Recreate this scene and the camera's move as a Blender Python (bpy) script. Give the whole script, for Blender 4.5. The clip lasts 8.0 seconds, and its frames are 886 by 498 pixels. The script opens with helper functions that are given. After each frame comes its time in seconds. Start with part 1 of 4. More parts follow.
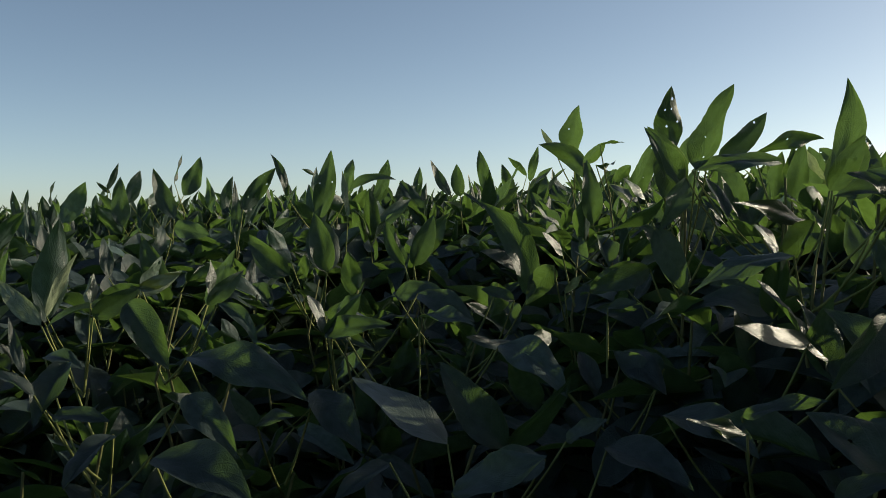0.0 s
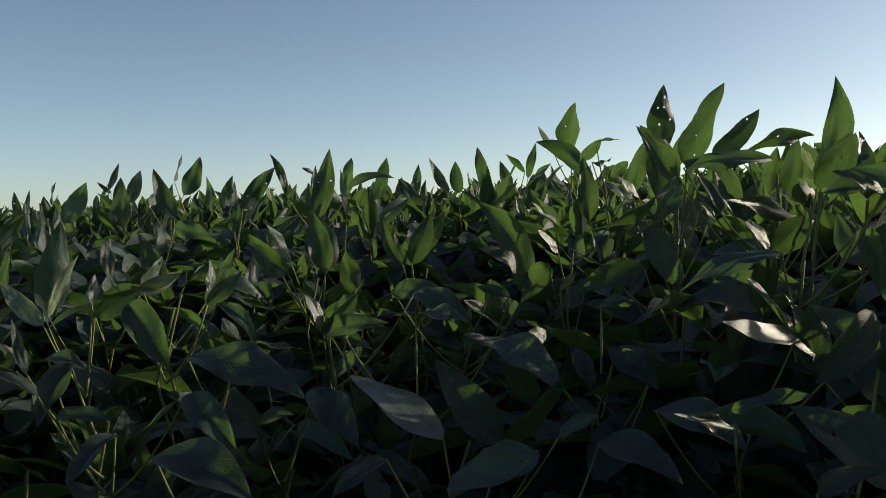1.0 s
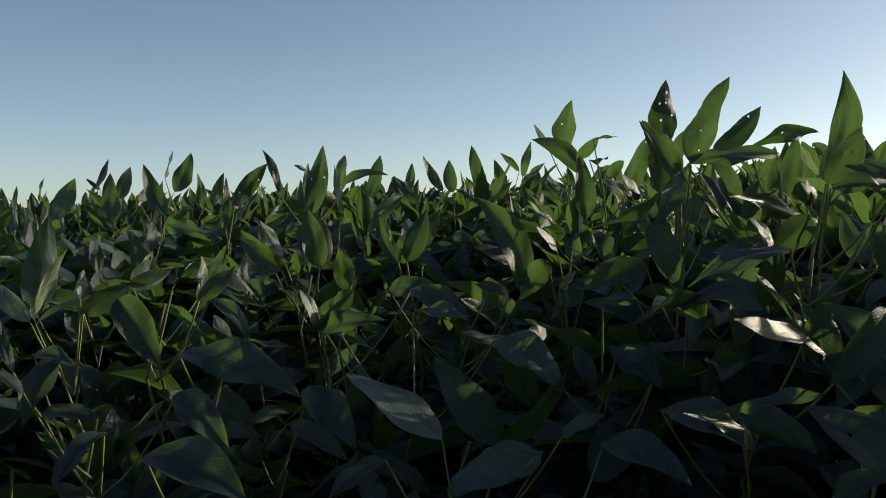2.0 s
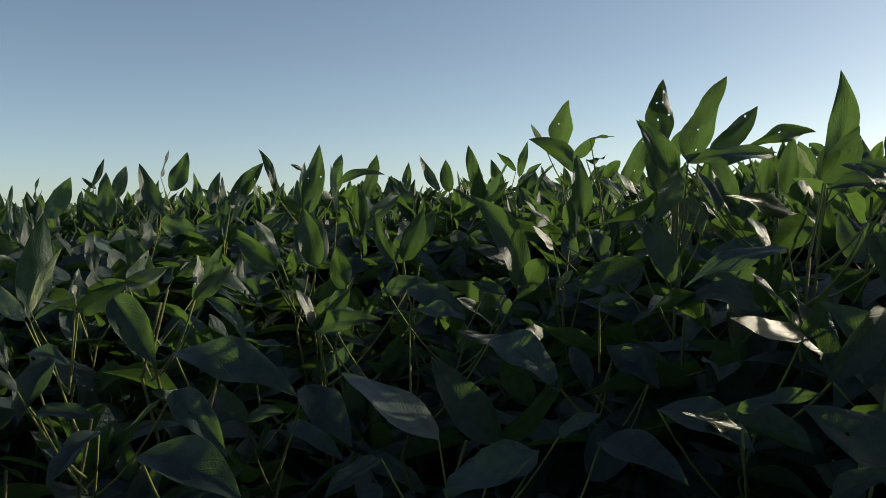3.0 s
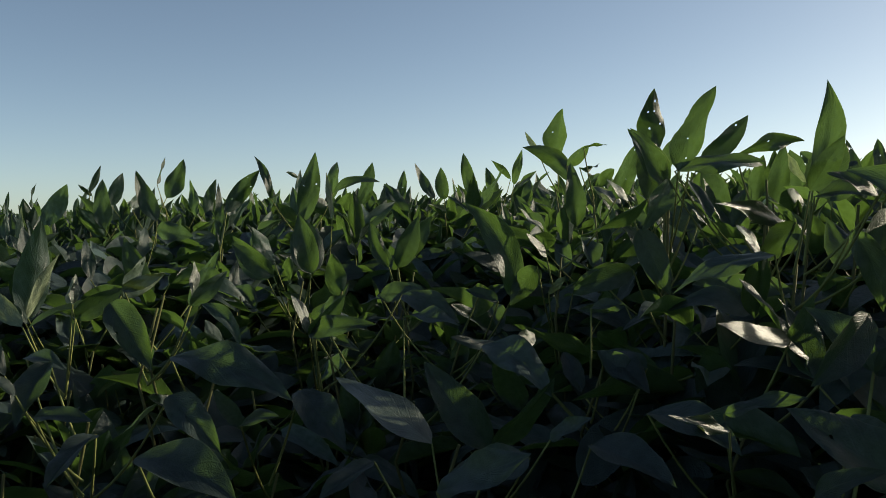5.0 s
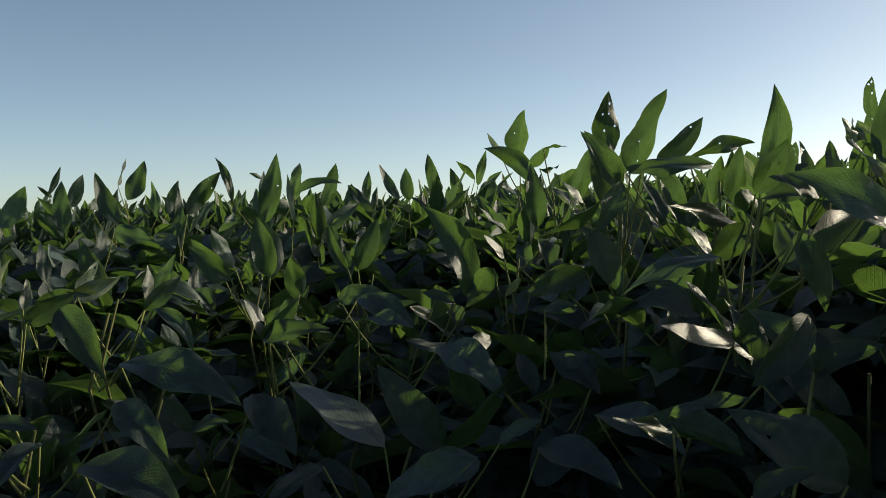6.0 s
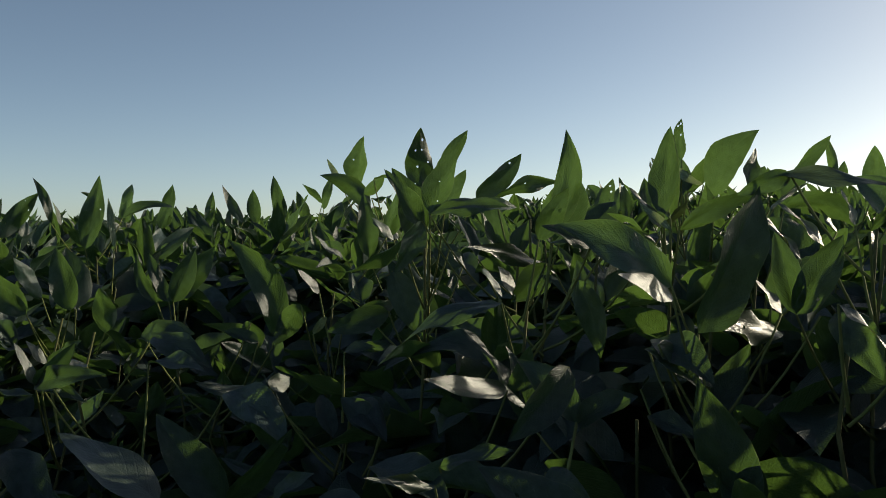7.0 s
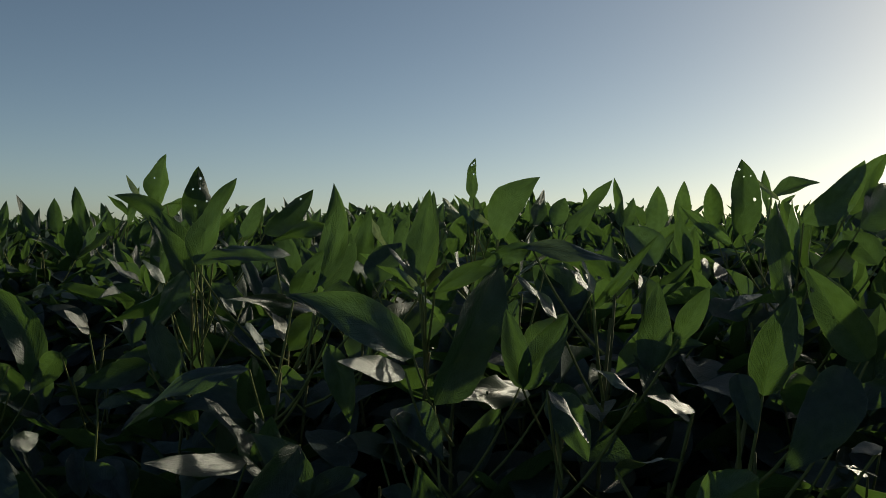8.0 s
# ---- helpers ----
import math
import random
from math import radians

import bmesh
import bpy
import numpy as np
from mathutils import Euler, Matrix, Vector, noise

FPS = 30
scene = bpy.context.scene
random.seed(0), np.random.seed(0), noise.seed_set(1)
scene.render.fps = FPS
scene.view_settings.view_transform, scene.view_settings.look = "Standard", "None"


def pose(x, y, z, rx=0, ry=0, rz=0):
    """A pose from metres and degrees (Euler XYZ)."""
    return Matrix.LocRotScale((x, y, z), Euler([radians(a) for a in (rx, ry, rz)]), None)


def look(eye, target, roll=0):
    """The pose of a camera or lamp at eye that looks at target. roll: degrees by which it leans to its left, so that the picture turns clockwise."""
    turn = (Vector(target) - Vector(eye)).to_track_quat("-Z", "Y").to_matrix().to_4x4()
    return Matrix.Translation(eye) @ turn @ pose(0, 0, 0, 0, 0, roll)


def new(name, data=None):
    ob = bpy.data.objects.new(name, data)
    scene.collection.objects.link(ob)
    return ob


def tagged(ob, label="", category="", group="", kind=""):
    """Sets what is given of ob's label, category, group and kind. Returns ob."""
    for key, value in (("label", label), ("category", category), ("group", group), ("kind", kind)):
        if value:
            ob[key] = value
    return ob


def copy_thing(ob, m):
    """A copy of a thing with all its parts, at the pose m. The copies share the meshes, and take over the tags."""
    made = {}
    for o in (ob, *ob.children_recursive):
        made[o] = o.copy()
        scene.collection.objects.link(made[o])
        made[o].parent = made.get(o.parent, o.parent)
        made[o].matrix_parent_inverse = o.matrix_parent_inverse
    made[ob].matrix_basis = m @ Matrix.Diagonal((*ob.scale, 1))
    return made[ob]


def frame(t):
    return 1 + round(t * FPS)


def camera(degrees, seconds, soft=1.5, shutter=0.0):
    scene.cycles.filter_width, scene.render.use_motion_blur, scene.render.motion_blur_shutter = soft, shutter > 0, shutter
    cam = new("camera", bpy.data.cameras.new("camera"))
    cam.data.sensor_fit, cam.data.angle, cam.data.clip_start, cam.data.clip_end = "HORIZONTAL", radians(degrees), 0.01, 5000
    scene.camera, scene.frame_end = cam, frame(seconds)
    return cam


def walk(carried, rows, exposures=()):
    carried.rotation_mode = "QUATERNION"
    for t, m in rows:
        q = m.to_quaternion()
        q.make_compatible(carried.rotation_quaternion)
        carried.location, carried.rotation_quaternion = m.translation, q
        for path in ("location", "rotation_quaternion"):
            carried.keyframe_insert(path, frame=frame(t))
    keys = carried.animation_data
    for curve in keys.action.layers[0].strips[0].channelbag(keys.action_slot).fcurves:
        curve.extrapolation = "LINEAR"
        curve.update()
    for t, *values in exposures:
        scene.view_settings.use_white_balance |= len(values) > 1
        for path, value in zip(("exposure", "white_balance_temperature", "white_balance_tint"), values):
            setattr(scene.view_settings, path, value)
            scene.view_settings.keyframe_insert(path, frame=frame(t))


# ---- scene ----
cam = camera(55.0, 8.0, 0.8)
PATH = [
    (0.0, (0.000, 0.000, 0.830), (-0.000, 1.999, 0.771), -0.70),
    (0.5, (0.002, -0.008, 0.836), (0.000, 1.991, 0.766), -1.20),
    (1.0, (0.007, -0.014, 0.834), (0.003, 1.985, 0.765), -1.20),
    (1.5, (-0.002, 0.002, 0.830), (0.006, 2.001, 0.763), -1.01),
    (3.0, (-0.003, 0.010, 0.826), (0.025, 2.009, 0.760), -0.73),
    (3.5, (0.000, 0.002, 0.827), (0.030, 2.001, 0.768), -0.73),
    (4.0, (-0.001, -0.002, 0.828), (0.022, 1.997, 0.772), -0.92),
    (5.5, (0.000, -0.002, 0.824), (0.053, 1.997, 0.778), -0.55),
    (6.0, (0.019, -0.004, 0.829), (0.123, 1.992, 0.778), -0.90),
    (6.5, (0.052, 0.002, 0.833), (0.278, 1.989, 0.798), -0.51),
    (7.0, (0.110, 0.005, 0.855), (0.496, 1.967, 0.837), -0.24),
    (7.5, (0.154, -0.009, 0.887), (0.721, 1.908, 0.880), 0.72),
    (8.0, (0.196, -0.014, 0.918), (0.922, 1.850, 0.893), 1.00),
]
walk(cam, [(t, look(eye, target, roll)) for t, eye, target, roll in PATH], [(0.0, 0.30, 8550, 5), (5.0, 0.32, 8600, 5), (6.0, 0.40, 8700, 5), (6.5, 0.38, 8700, 5), (7.0, 0.08, 8450, 5), (7.5, -0.34, 8400, 3), (8.0, -0.56, 8250, 1)])

# ---- light: low clear sun ahead and to one side, open sky ----
SUN_AZ, SUN_EL = radians(71), radians(17)
world = bpy.data.worlds.new("sky")
scene.world = world
world.use_nodes = True
wn, wl = world.node_tree.nodes, world.node_tree.links
sky = wn.new("ShaderNodeTexSky")
sky.sky_type = "NISHITA"
sky.sun_disc = False
sky.sun_elevation, sky.sun_rotation = SUN_EL, SUN_AZ
sky.air_density, sky.dust_density, sky.ozone_density = 0.55, 0.74, 2.0
wn["Background"].inputs["Strength"].default_value = 0.138
wl.new(sky.outputs["Color"], wn["Background"].inputs["Color"])
sun = new("sun", bpy.data.lights.new("sun", "SUN"))
sun.data.energy, sun.data.angle, sun.data.color = 4.1, radians(0.53), (1.0, 0.98, 0.94)
sun_dir = Vector((math.sin(SUN_AZ) * math.cos(SUN_EL), math.cos(SUN_AZ) * math.cos(SUN_EL), math.sin(SUN_EL)))
sun.matrix_world = look(tuple(sun_dir * 20), (0, 0, 0))


# ---- materials ----
def nodes_of(name):
    mat = bpy.data.materials.new(name)
    mat.use_nodes = True
    n, l = mat.node_tree.nodes, mat.node_tree.links
    return mat, n, l, n["Principled BSDF"]


def ramp(n, stops):
    r = n.new("ShaderNodeValToRGB")
    while len(r.color_ramp.elements) < len(stops):
        r.color_ramp.elements.new(0.5)
    for e, (p, c) in zip(r.color_ramp.elements, stops):
        e.position, e.color = p, (*c, 1)
    return r


def math_node(n, l, op, a, b=None):
    m = n.new("ShaderNodeMath")
    m.operation = op
    for i, v in enumerate((a, b)):
        if v is None:
            continue
        if isinstance(v, (int, float)):
            m.inputs[i].default_value = v
        else:
            l.new(v, m.inputs[i])
    return m.outputs[0]


def leaf_material(name, young, old, through_colour, share, rough, island=False, spec=0.24, relief=0.55):
    """Thin leaf: glossy skin with veins, light passing through."""
    mat, n, l, bsdf = nodes_of(name)
    if island:
        rnd = n.new("ShaderNodeNewGeometry").outputs["Random Per Island"]
    else:
        rnd = n.new("ShaderNodeObjectInfo").outputs["Random"]
    tint = ramp(n, [(0.0, old), (0.8, young), (0.93, tuple(1.6 * c for c in young)), (1.0, tuple(2.0 * c for c in young))])
    l.new(rnd, tint.inputs[0])
    uv = n.new("ShaderNodeUVMap")
    shift = n.new("ShaderNodeCombineXYZ")
    l.new(math_node(n, l, "MULTIPLY", rnd, 37.0), shift.inputs[0])
    l.new(math_node(n, l, "MULTIPLY", rnd, 91.0), shift.inputs[1])
    place = n.new("ShaderNodeVectorMath")
    place.operation = "MULTIPLY_ADD"
    l.new(uv.outputs[0], place.inputs[0])
    place.inputs[1].default_value = (2.2, 1.0, 1.0)
    l.new(shift.outputs[0], place.inputs[2])
    blotch = n.new("ShaderNodeTexNoise")
    blotch.inputs["Scale"].default_value = 4.5
    blotch.inputs["Detail"].default_value = 6
    l.new(place.outputs[0], blotch.inputs["Vector"])
    mix = n.new("ShaderNodeMix")
    mix.data_type, mix.blend_type = "RGBA", "MULTIPLY"
    mix.inputs["Factor"].default_value = 0.9
    shade = ramp(n, [(0.3, (0.45, 0.5, 0.45)), (0.7, (1.35, 1.3, 1.2))])
    l.new(blotch.outputs["Fac"], shade.inputs[0])
    l.new(tint.outputs["Color"], mix.inputs["A"])
    l.new(shade.outputs["Color"], mix.inputs["B"])
    # veins from the leaf's own lengthwise (u) and crosswise (v) coordinates
    sep = n.new("ShaderNodeSeparateXYZ")
    l.new(uv.outputs[0], sep.inputs[0])
    off = math_node(n, l, "ABSOLUTE", math_node(n, l, "SUBTRACT", sep.outputs[1], 0.5))
    rib = math_node(n, l, "FRACT", math_node(n, l, "MULTIPLY", math_node(n, l, "SUBTRACT", sep.outputs[0], math_node(n, l, "MULTIPLY", off, 0.55)), 8.0))
    side_vein = math_node(n, l, "SUBTRACT", 1.0, math_node(n, l, "MULTIPLY", math_node(n, l, "ABSOLUTE", math_node(n, l, "SUBTRACT", rib, 0.5)), 9.0))
    mid_vein = math_node(n, l, "SUBTRACT", 1.0, math_node(n, l, "MULTIPLY", off, 32.0))
    vein = math_node(n, l, "MAXIMUM", math_node(n, l, "MAXIMUM", side_vein, 0.0), math_node(n, l, "MAXIMUM", mid_vein, 0.0))
    pale = n.new("ShaderNodeMix")
    pale.data_type = "RGBA"
    l.new(math_node(n, l, "MULTIPLY", vein, 0.12), pale.inputs["Factor"])
    l.new(mix.outputs["Result"], pale.inputs["A"])
    pale.inputs["B"].default_value = (young[0] * 2.2 + 0.03, young[1] * 1.7 + 0.03, young[2] * 2 + 0.01, 1)
    # downy leaf edge, coloured paler to stand in for a bright backlit rim
    rim_light = math_node(n, l, "MULTIPLY", math_node(n, l, "GREATER_THAN", off, 0.488), 0.15 if not island else 0.0)
    edge = n.new("ShaderNodeMix")
    edge.data_type = "RGBA"
    l.new(rim_light, edge.inputs["Factor"])
    l.new(pale.outputs["Result"], edge.inputs["A"])
    edge.inputs["B"].default_value = (0.22, 0.27, 0.13, 1)
    l.new(edge.outputs["Result"], bsdf.inputs["Base Color"])
    fine = n.new("ShaderNodeTexNoise")
    fine.inputs["Scale"].default_value = 28
    fine.inputs["Detail"].default_value = 4
    l.new(place.outputs[0], fine.inputs["Vector"])
    pucker = math_node(n, l, "SINE", math_node(n, l, "MULTIPLY", rib, 3.14159))
    height = math_node(n, l, "SUBTRACT", math_node(n, l, "MULTIPLY", fine.outputs["Fac"], 0.9), math_node(n, l, "MULTIPLY", vein, 0.25))
    height = math_node(n, l, "ADD", height, math_node(n, l, "MULTIPLY", math_node(n, l, "SUBTRACT", 1.0, pucker), -0.15))
    height = math_node(n, l, "ADD", height, math_node(n, l, "MULTIPLY", blotch.outputs["Fac"], 1.2))
    bump = n.new("ShaderNodeBump")
    bump.inputs["Strength"].default_value = relief
    bump.inputs["Distance"].default_value = 0.0022
    l.new(height, bump.inputs["Height"])
    l.new(bump.outputs[0], bsdf.inputs["Normal"])
    l.new(math_node(n, l, "ADD", math_node(n, l, "MULTIPLY", blotch.outputs["Fac"], 0.25), rough - 0.12), bsdf.inputs["Roughness"])
    bsdf.inputs["Specular IOR Level"].default_value = spec
    trans = n.new("ShaderNodeBsdfTranslucent")
    l.new(bump.outputs[0], trans.inputs["Normal"])
    tmix = n.new("ShaderNodeMix")
    tmix.data_type, tmix.blend_type = "RGBA", "MULTIPLY"
    tmix.inputs["Factor"].default_value = 1.0
    tmix.inputs["A"].default_value = (*through_colour, 1)
    vary = ramp(n, [(0.0, (0.55, 0.58, 0.5)), (1.0, (1.3, 1.25, 1.1))])
    l.new(math_node(n, l, "MULTIPLY", math_node(n, l, "ADD", math_node(n, l, "MULTIPLY", rnd, 0.6), math_node(n, l, "MULTIPLY", blotch.outputs["Fac"], 0.7)), math_node(n, l, "SUBTRACT", 1.0, math_node(n, l, "MULTIPLY", vein, 0.12))), vary.inputs[0])
    l.new(vary.outputs["Color"], tmix.inputs["B"])
    glow = n.new("ShaderNodeMix")
    glow.data_type = "RGBA"
    l.new(rim_light, glow.inputs["Factor"])
    l.new(tmix.outputs["Result"], glow.inputs["A"])
    glow.inputs["B"].default_value = (0.62, 0.66, 0.36, 1)
    l.new(glow.outputs["Result"], trans.inputs["Color"])
    join = n.new("ShaderNodeMixShader")
    join.inputs[0].default_value = share
    l.new(bsdf.outputs[0], join.inputs[1])
    l.new(trans.outputs[0], join.inputs[2])
    l.new(join.outputs[0], n["Material Output"].inputs["Surface"])
    return mat


LEAF = leaf_material("soybean leaf", (0.036, 0.057, 0.058), (0.024, 0.039, 0.042), (0.105, 0.208, 0.043), 0.34, 0.38, spec=0.38, relief=0.4)
LEAF_FAR = leaf_material("soybean leaf far", (0.036, 0.057, 0.058), (0.024, 0.039, 0.042), (0.105, 0.208, 0.043), 0.34, 0.42, island=True, spec=0.36, relief=0.5)
LEAF_SHINY = leaf_material("waxy soybean leaf", (0.048, 0.072, 0.056), (0.032, 0.052, 0.042), (0.12, 0.19, 0.050), 0.2, 0.38, spec=0.95, relief=0.32)
# pale underside, its light colour also stands in for sun glints
PALE_GLINT = leaf_material("pale leaf underside and glint", (0.22, 0.27, 0.18), (0.14, 0.19, 0.12), (0.22, 0.30, 0.12), 0.3, 0.42, spec=0.5, relief=0.5)


def stalk_material(name, a, b):
    mat, n, l, bsdf = nodes_of(name)
    noise_tex = n.new("ShaderNodeTexNoise")
    noise_tex.inputs["Scale"].default_value = 60
    noise_tex.inputs["Detail"].default_value = 5
    coord = n.new("ShaderNodeTexCoord")
    l.new(coord.outputs["Object"], noise_tex.inputs["Vector"])
    r = ramp(n, [(0.3, a), (0.7, b)])
    l.new(noise_tex.outputs["Fac"], r.inputs[0])
    l.new(r.outputs["Color"], bsdf.inputs["Base Color"])
    bump = n.new("ShaderNodeBump")
    bump.inputs["Strength"].default_value = 0.4
    bump.inputs["Distance"].default_value = 0.001
    l.new(noise_tex.outputs["Fac"], bump.inputs["Height"])
    l.new(bump.outputs[0], bsdf.inputs["Normal"])
    bsdf.inputs["Roughness"].default_value = 0.8
    bsdf.inputs["Specular IOR Level"].default_value = 0.2
    return mat


STALK = stalk_material("soybean stalk", (0.11, 0.135, 0.04), (0.20, 0.21, 0.07))
STEM = stalk_material("soybean stem", (0.07, 0.08, 0.027), (0.14, 0.13, 0.05))
CROP = stalk_material("distant crop", (0.02, 0.045, 0.015), (0.05, 0.10, 0.03))
SOIL = stalk_material("field soil", (0.06, 0.042, 0.028), (0.12, 0.085, 0.055))


# ---- ground ----
def add_ground():
    bm = bmesh.new()
    rings = [0.0, 0.4, 0.8, 1.3, 2, 3, 4.5, 7, 12, 25, 60, 150, 400, 1000, 2500]
    seg = 48
    prev = None
    for r in rings:
        ring = []
        for i in range(seg):
            a = 2 * math.pi * i / seg
            x, y = r * math.cos(a), r * math.sin(a)
            z = 0.025 * noise.noise(Vector((x * 3, y * 3, 0))) if r < 12 else 0.0
            ring.append(bm.verts.new((x, y, z)))
        if prev:
            for i in range(seg):
                j = (i + 1) % seg
                if r == rings[1]:
                    if i == 0:
                        bmesh.ops.remove_doubles(bm, verts=prev, dist=1e-4)
                        centre = min(bm.verts, key=lambda v: v.co.xy.length)
                    bm.faces.new((centre, ring[i], ring[j]))
                else:
                    bm.faces.new((prev[i], ring[i], ring[j], prev[j]))
        prev = ring
    me = bpy.data.meshes.new("ground")
    bm.to_mesh(me)
    bm.free()
    me.materials.append(SOIL)
    for p in me.polygons:
        p.use_smooth = True
    return tagged(new("ground", me), "dry brown crumbly field soil under the soybean plants", "soil", kind="structure")


add_ground()


# ---- soybean leaves ----
def half_width(u):
    """Outline of an ovate leaflet with a drawn-out tip: half width along its length, 1 at its widest."""
    return 2.81 * (u ** 0.6) * (1 - u) ** 0.95


def leaflet_mesh(length, width, bend, fold, holes, seed, nu=14, nv=8, material=None, sweep=None, wild=1.0):
    """One leaflet from the origin along +x, facing +z: pointed oval, folded on its midrib, arched by bend, waved, with eaten holes."""
    r = random.Random(seed)
    bm = bmesh.new()
    uvl = bm.loops.layers.uv.new("UVMap")
    ph, am, skew = r.uniform(0, 6.3), r.uniform(0.02, 0.065) * min(1.0, 3.5 * wild), r.uniform(-0.06, 0.06)
    twist, lean = r.uniform(-0.6, 0.6) * wild, r.uniform(-0.05, 0.05)
    sweep = lean if sweep is None else sweep
    dish = r.uniform(-0.9, 0.5) * wild
    rim = r.choice((-1, 1, 1)) * r.uniform(0.05, 0.22) * wild
    grid, uv = [], {}
    for i in range(nu + 1):
        u = i / nu
        hw = half_width(u) * width / 2
        row = []
        for j in range(nv + 1):
            s = -1 + 2 * j / nv
            y = s * hw * (1 + skew * s) * (1 + 0.03 * r.uniform(-1, 1) * (abs(s) > 0.99))
            z = abs(y) * fold + bend * length * 4 * u * (1 - u) + am * length * math.sin(ph + 9 * u + 2 * s) * abs(s) * half_width(u)
            z += (abs(s) > 0.99) * rim * hw
            z += y * twist * (u - 0.4) + dish * y * y / max(width, 1e-3)
            y += sweep * length * 4 * u * (1 - u)
            if i in (0, nu) and j:
                row.append(row[0])
                continue
            v = bm.verts.new((u * length, y, z))
            uv[v] = (u, 0.5 + s / 2 if i not in (0, nu) else 0.5)
            row.append(v)
        grid.append(row)
    for i in range(nu):
        for j in range(nv):
            q = (grid[i][j], grid[i + 1][j], grid[i + 1][j + 1], grid[i][j + 1])
            q = tuple(dict.fromkeys(q))
            if len(q) > 2:
                bm.faces.new(q)
    done = set()
    for _ in range(holes * 6):
        if len(done) >= holes:
            break
        i, j = r.randint(3, nu - 3), r.randint(2, nv - 2)
        if any(abs(i - a) < 3 and abs(j - b) < 3 for a, b in done):
            continue
        done.add((i, j))
        c = grid[i][j]
        rad = r.uniform(0.0008, 0.0023)
        ring = [v for a in (-1, 0, 1) for b in (-1, 0, 1) if (a or b) for v in (grid[i + a][j + b],)]
        for v in ring:
            d = v.co - c.co
            v.co = c.co + d.normalized() * rad * r.uniform(0.75, 1.3)
        bmesh.ops.delete(bm, geom=[c], context="VERTS")
    for f in bm.faces:
        f.smooth = True
        for lp in f.loops:
            lp[uvl].uv = uv[lp.vert]
    me = bpy.data.meshes.new("leaflet")
    bm.to_mesh(me)
    bm.free()
    me.materials.append(material or LEAF)
    return me


def tube_mesh(name, points, r0, r1, material, sides=6):
    """A tapering round stalk through the points."""
    bm = bmesh.new()
    pts = [Vector(p) for p in points]
    prev = None
    for i, p in enumerate(pts):
        d = (pts[min(i + 1, len(pts) - 1)] - pts[max(i - 1, 0)]).normalized()
        a = d.cross(Vector((0.31, 0.95, 0.05))).normalized()
        b = d.cross(a)
        rad = r0 + (r1 - r0) * i / (len(pts) - 1)
        ring = [bm.verts.new(p + (a * math.cos(k * 2 * math.pi / sides) + b * math.sin(k * 2 * math.pi / sides)) * rad) for k in range(sides)]
        if prev:
            for k in range(sides):
                bm.faces.new((prev[k], prev[(k + 1) % sides], ring[(k + 1) % sides], ring[k])).smooth = True
        prev = ring
    bm.faces.new(prev)
    me = bpy.data.meshes.new(name)
    bm.to_mesh(me)
    bm.free()
    me.materials.append(material)
    return me


def part(name, me, parent, m=None, label=""):
    ob = new(name, me)
    ob.parent = parent
    if m is not None:
        ob.matrix_basis = m
    return tagged(ob, label)


def leaf_frame(base, tip, turn):
    """Pose of a leaflet that runs from base to tip, turned about its length."""
    ax = (Vector(tip) - Vector(base)).normalized()
    side = ax.cross(Vector((0, 0, 1)))
    side = side.normalized() if side.length > 1e-4 else Vector((1, 0, 0))
    ref = side.cross(ax)
    a = radians(turn)
    nrm = ref * math.cos(a) + side * math.sin(a)
    y = nrm.cross(ax)
    m = Matrix((ax, y, nrm)).transposed().to_4x4()
    m.translation = Vector(base)
    return m


def arc(a, b, lift, steps=6):
    a, b = Vector(a), Vector(b)
    out = []
    for i in range(steps + 1):
        s = i / steps
        out.append(a.lerp(b, s) + Vector((0, 0, lift * 4 * s * (1 - s))))
    return out


SHARED = [leaflet_mesh(1.0, 0.31 + 0.025 * (k % 5), [-0.05, 0.02, 0.08, 0.14][k % 4], [0.3, 0.6, 1.0][k % 3], 0, 100 + k, 9, 8) for k in range(14)]
PLANT_LABEL = "green leafy soybean plant with upright pointed leaves"


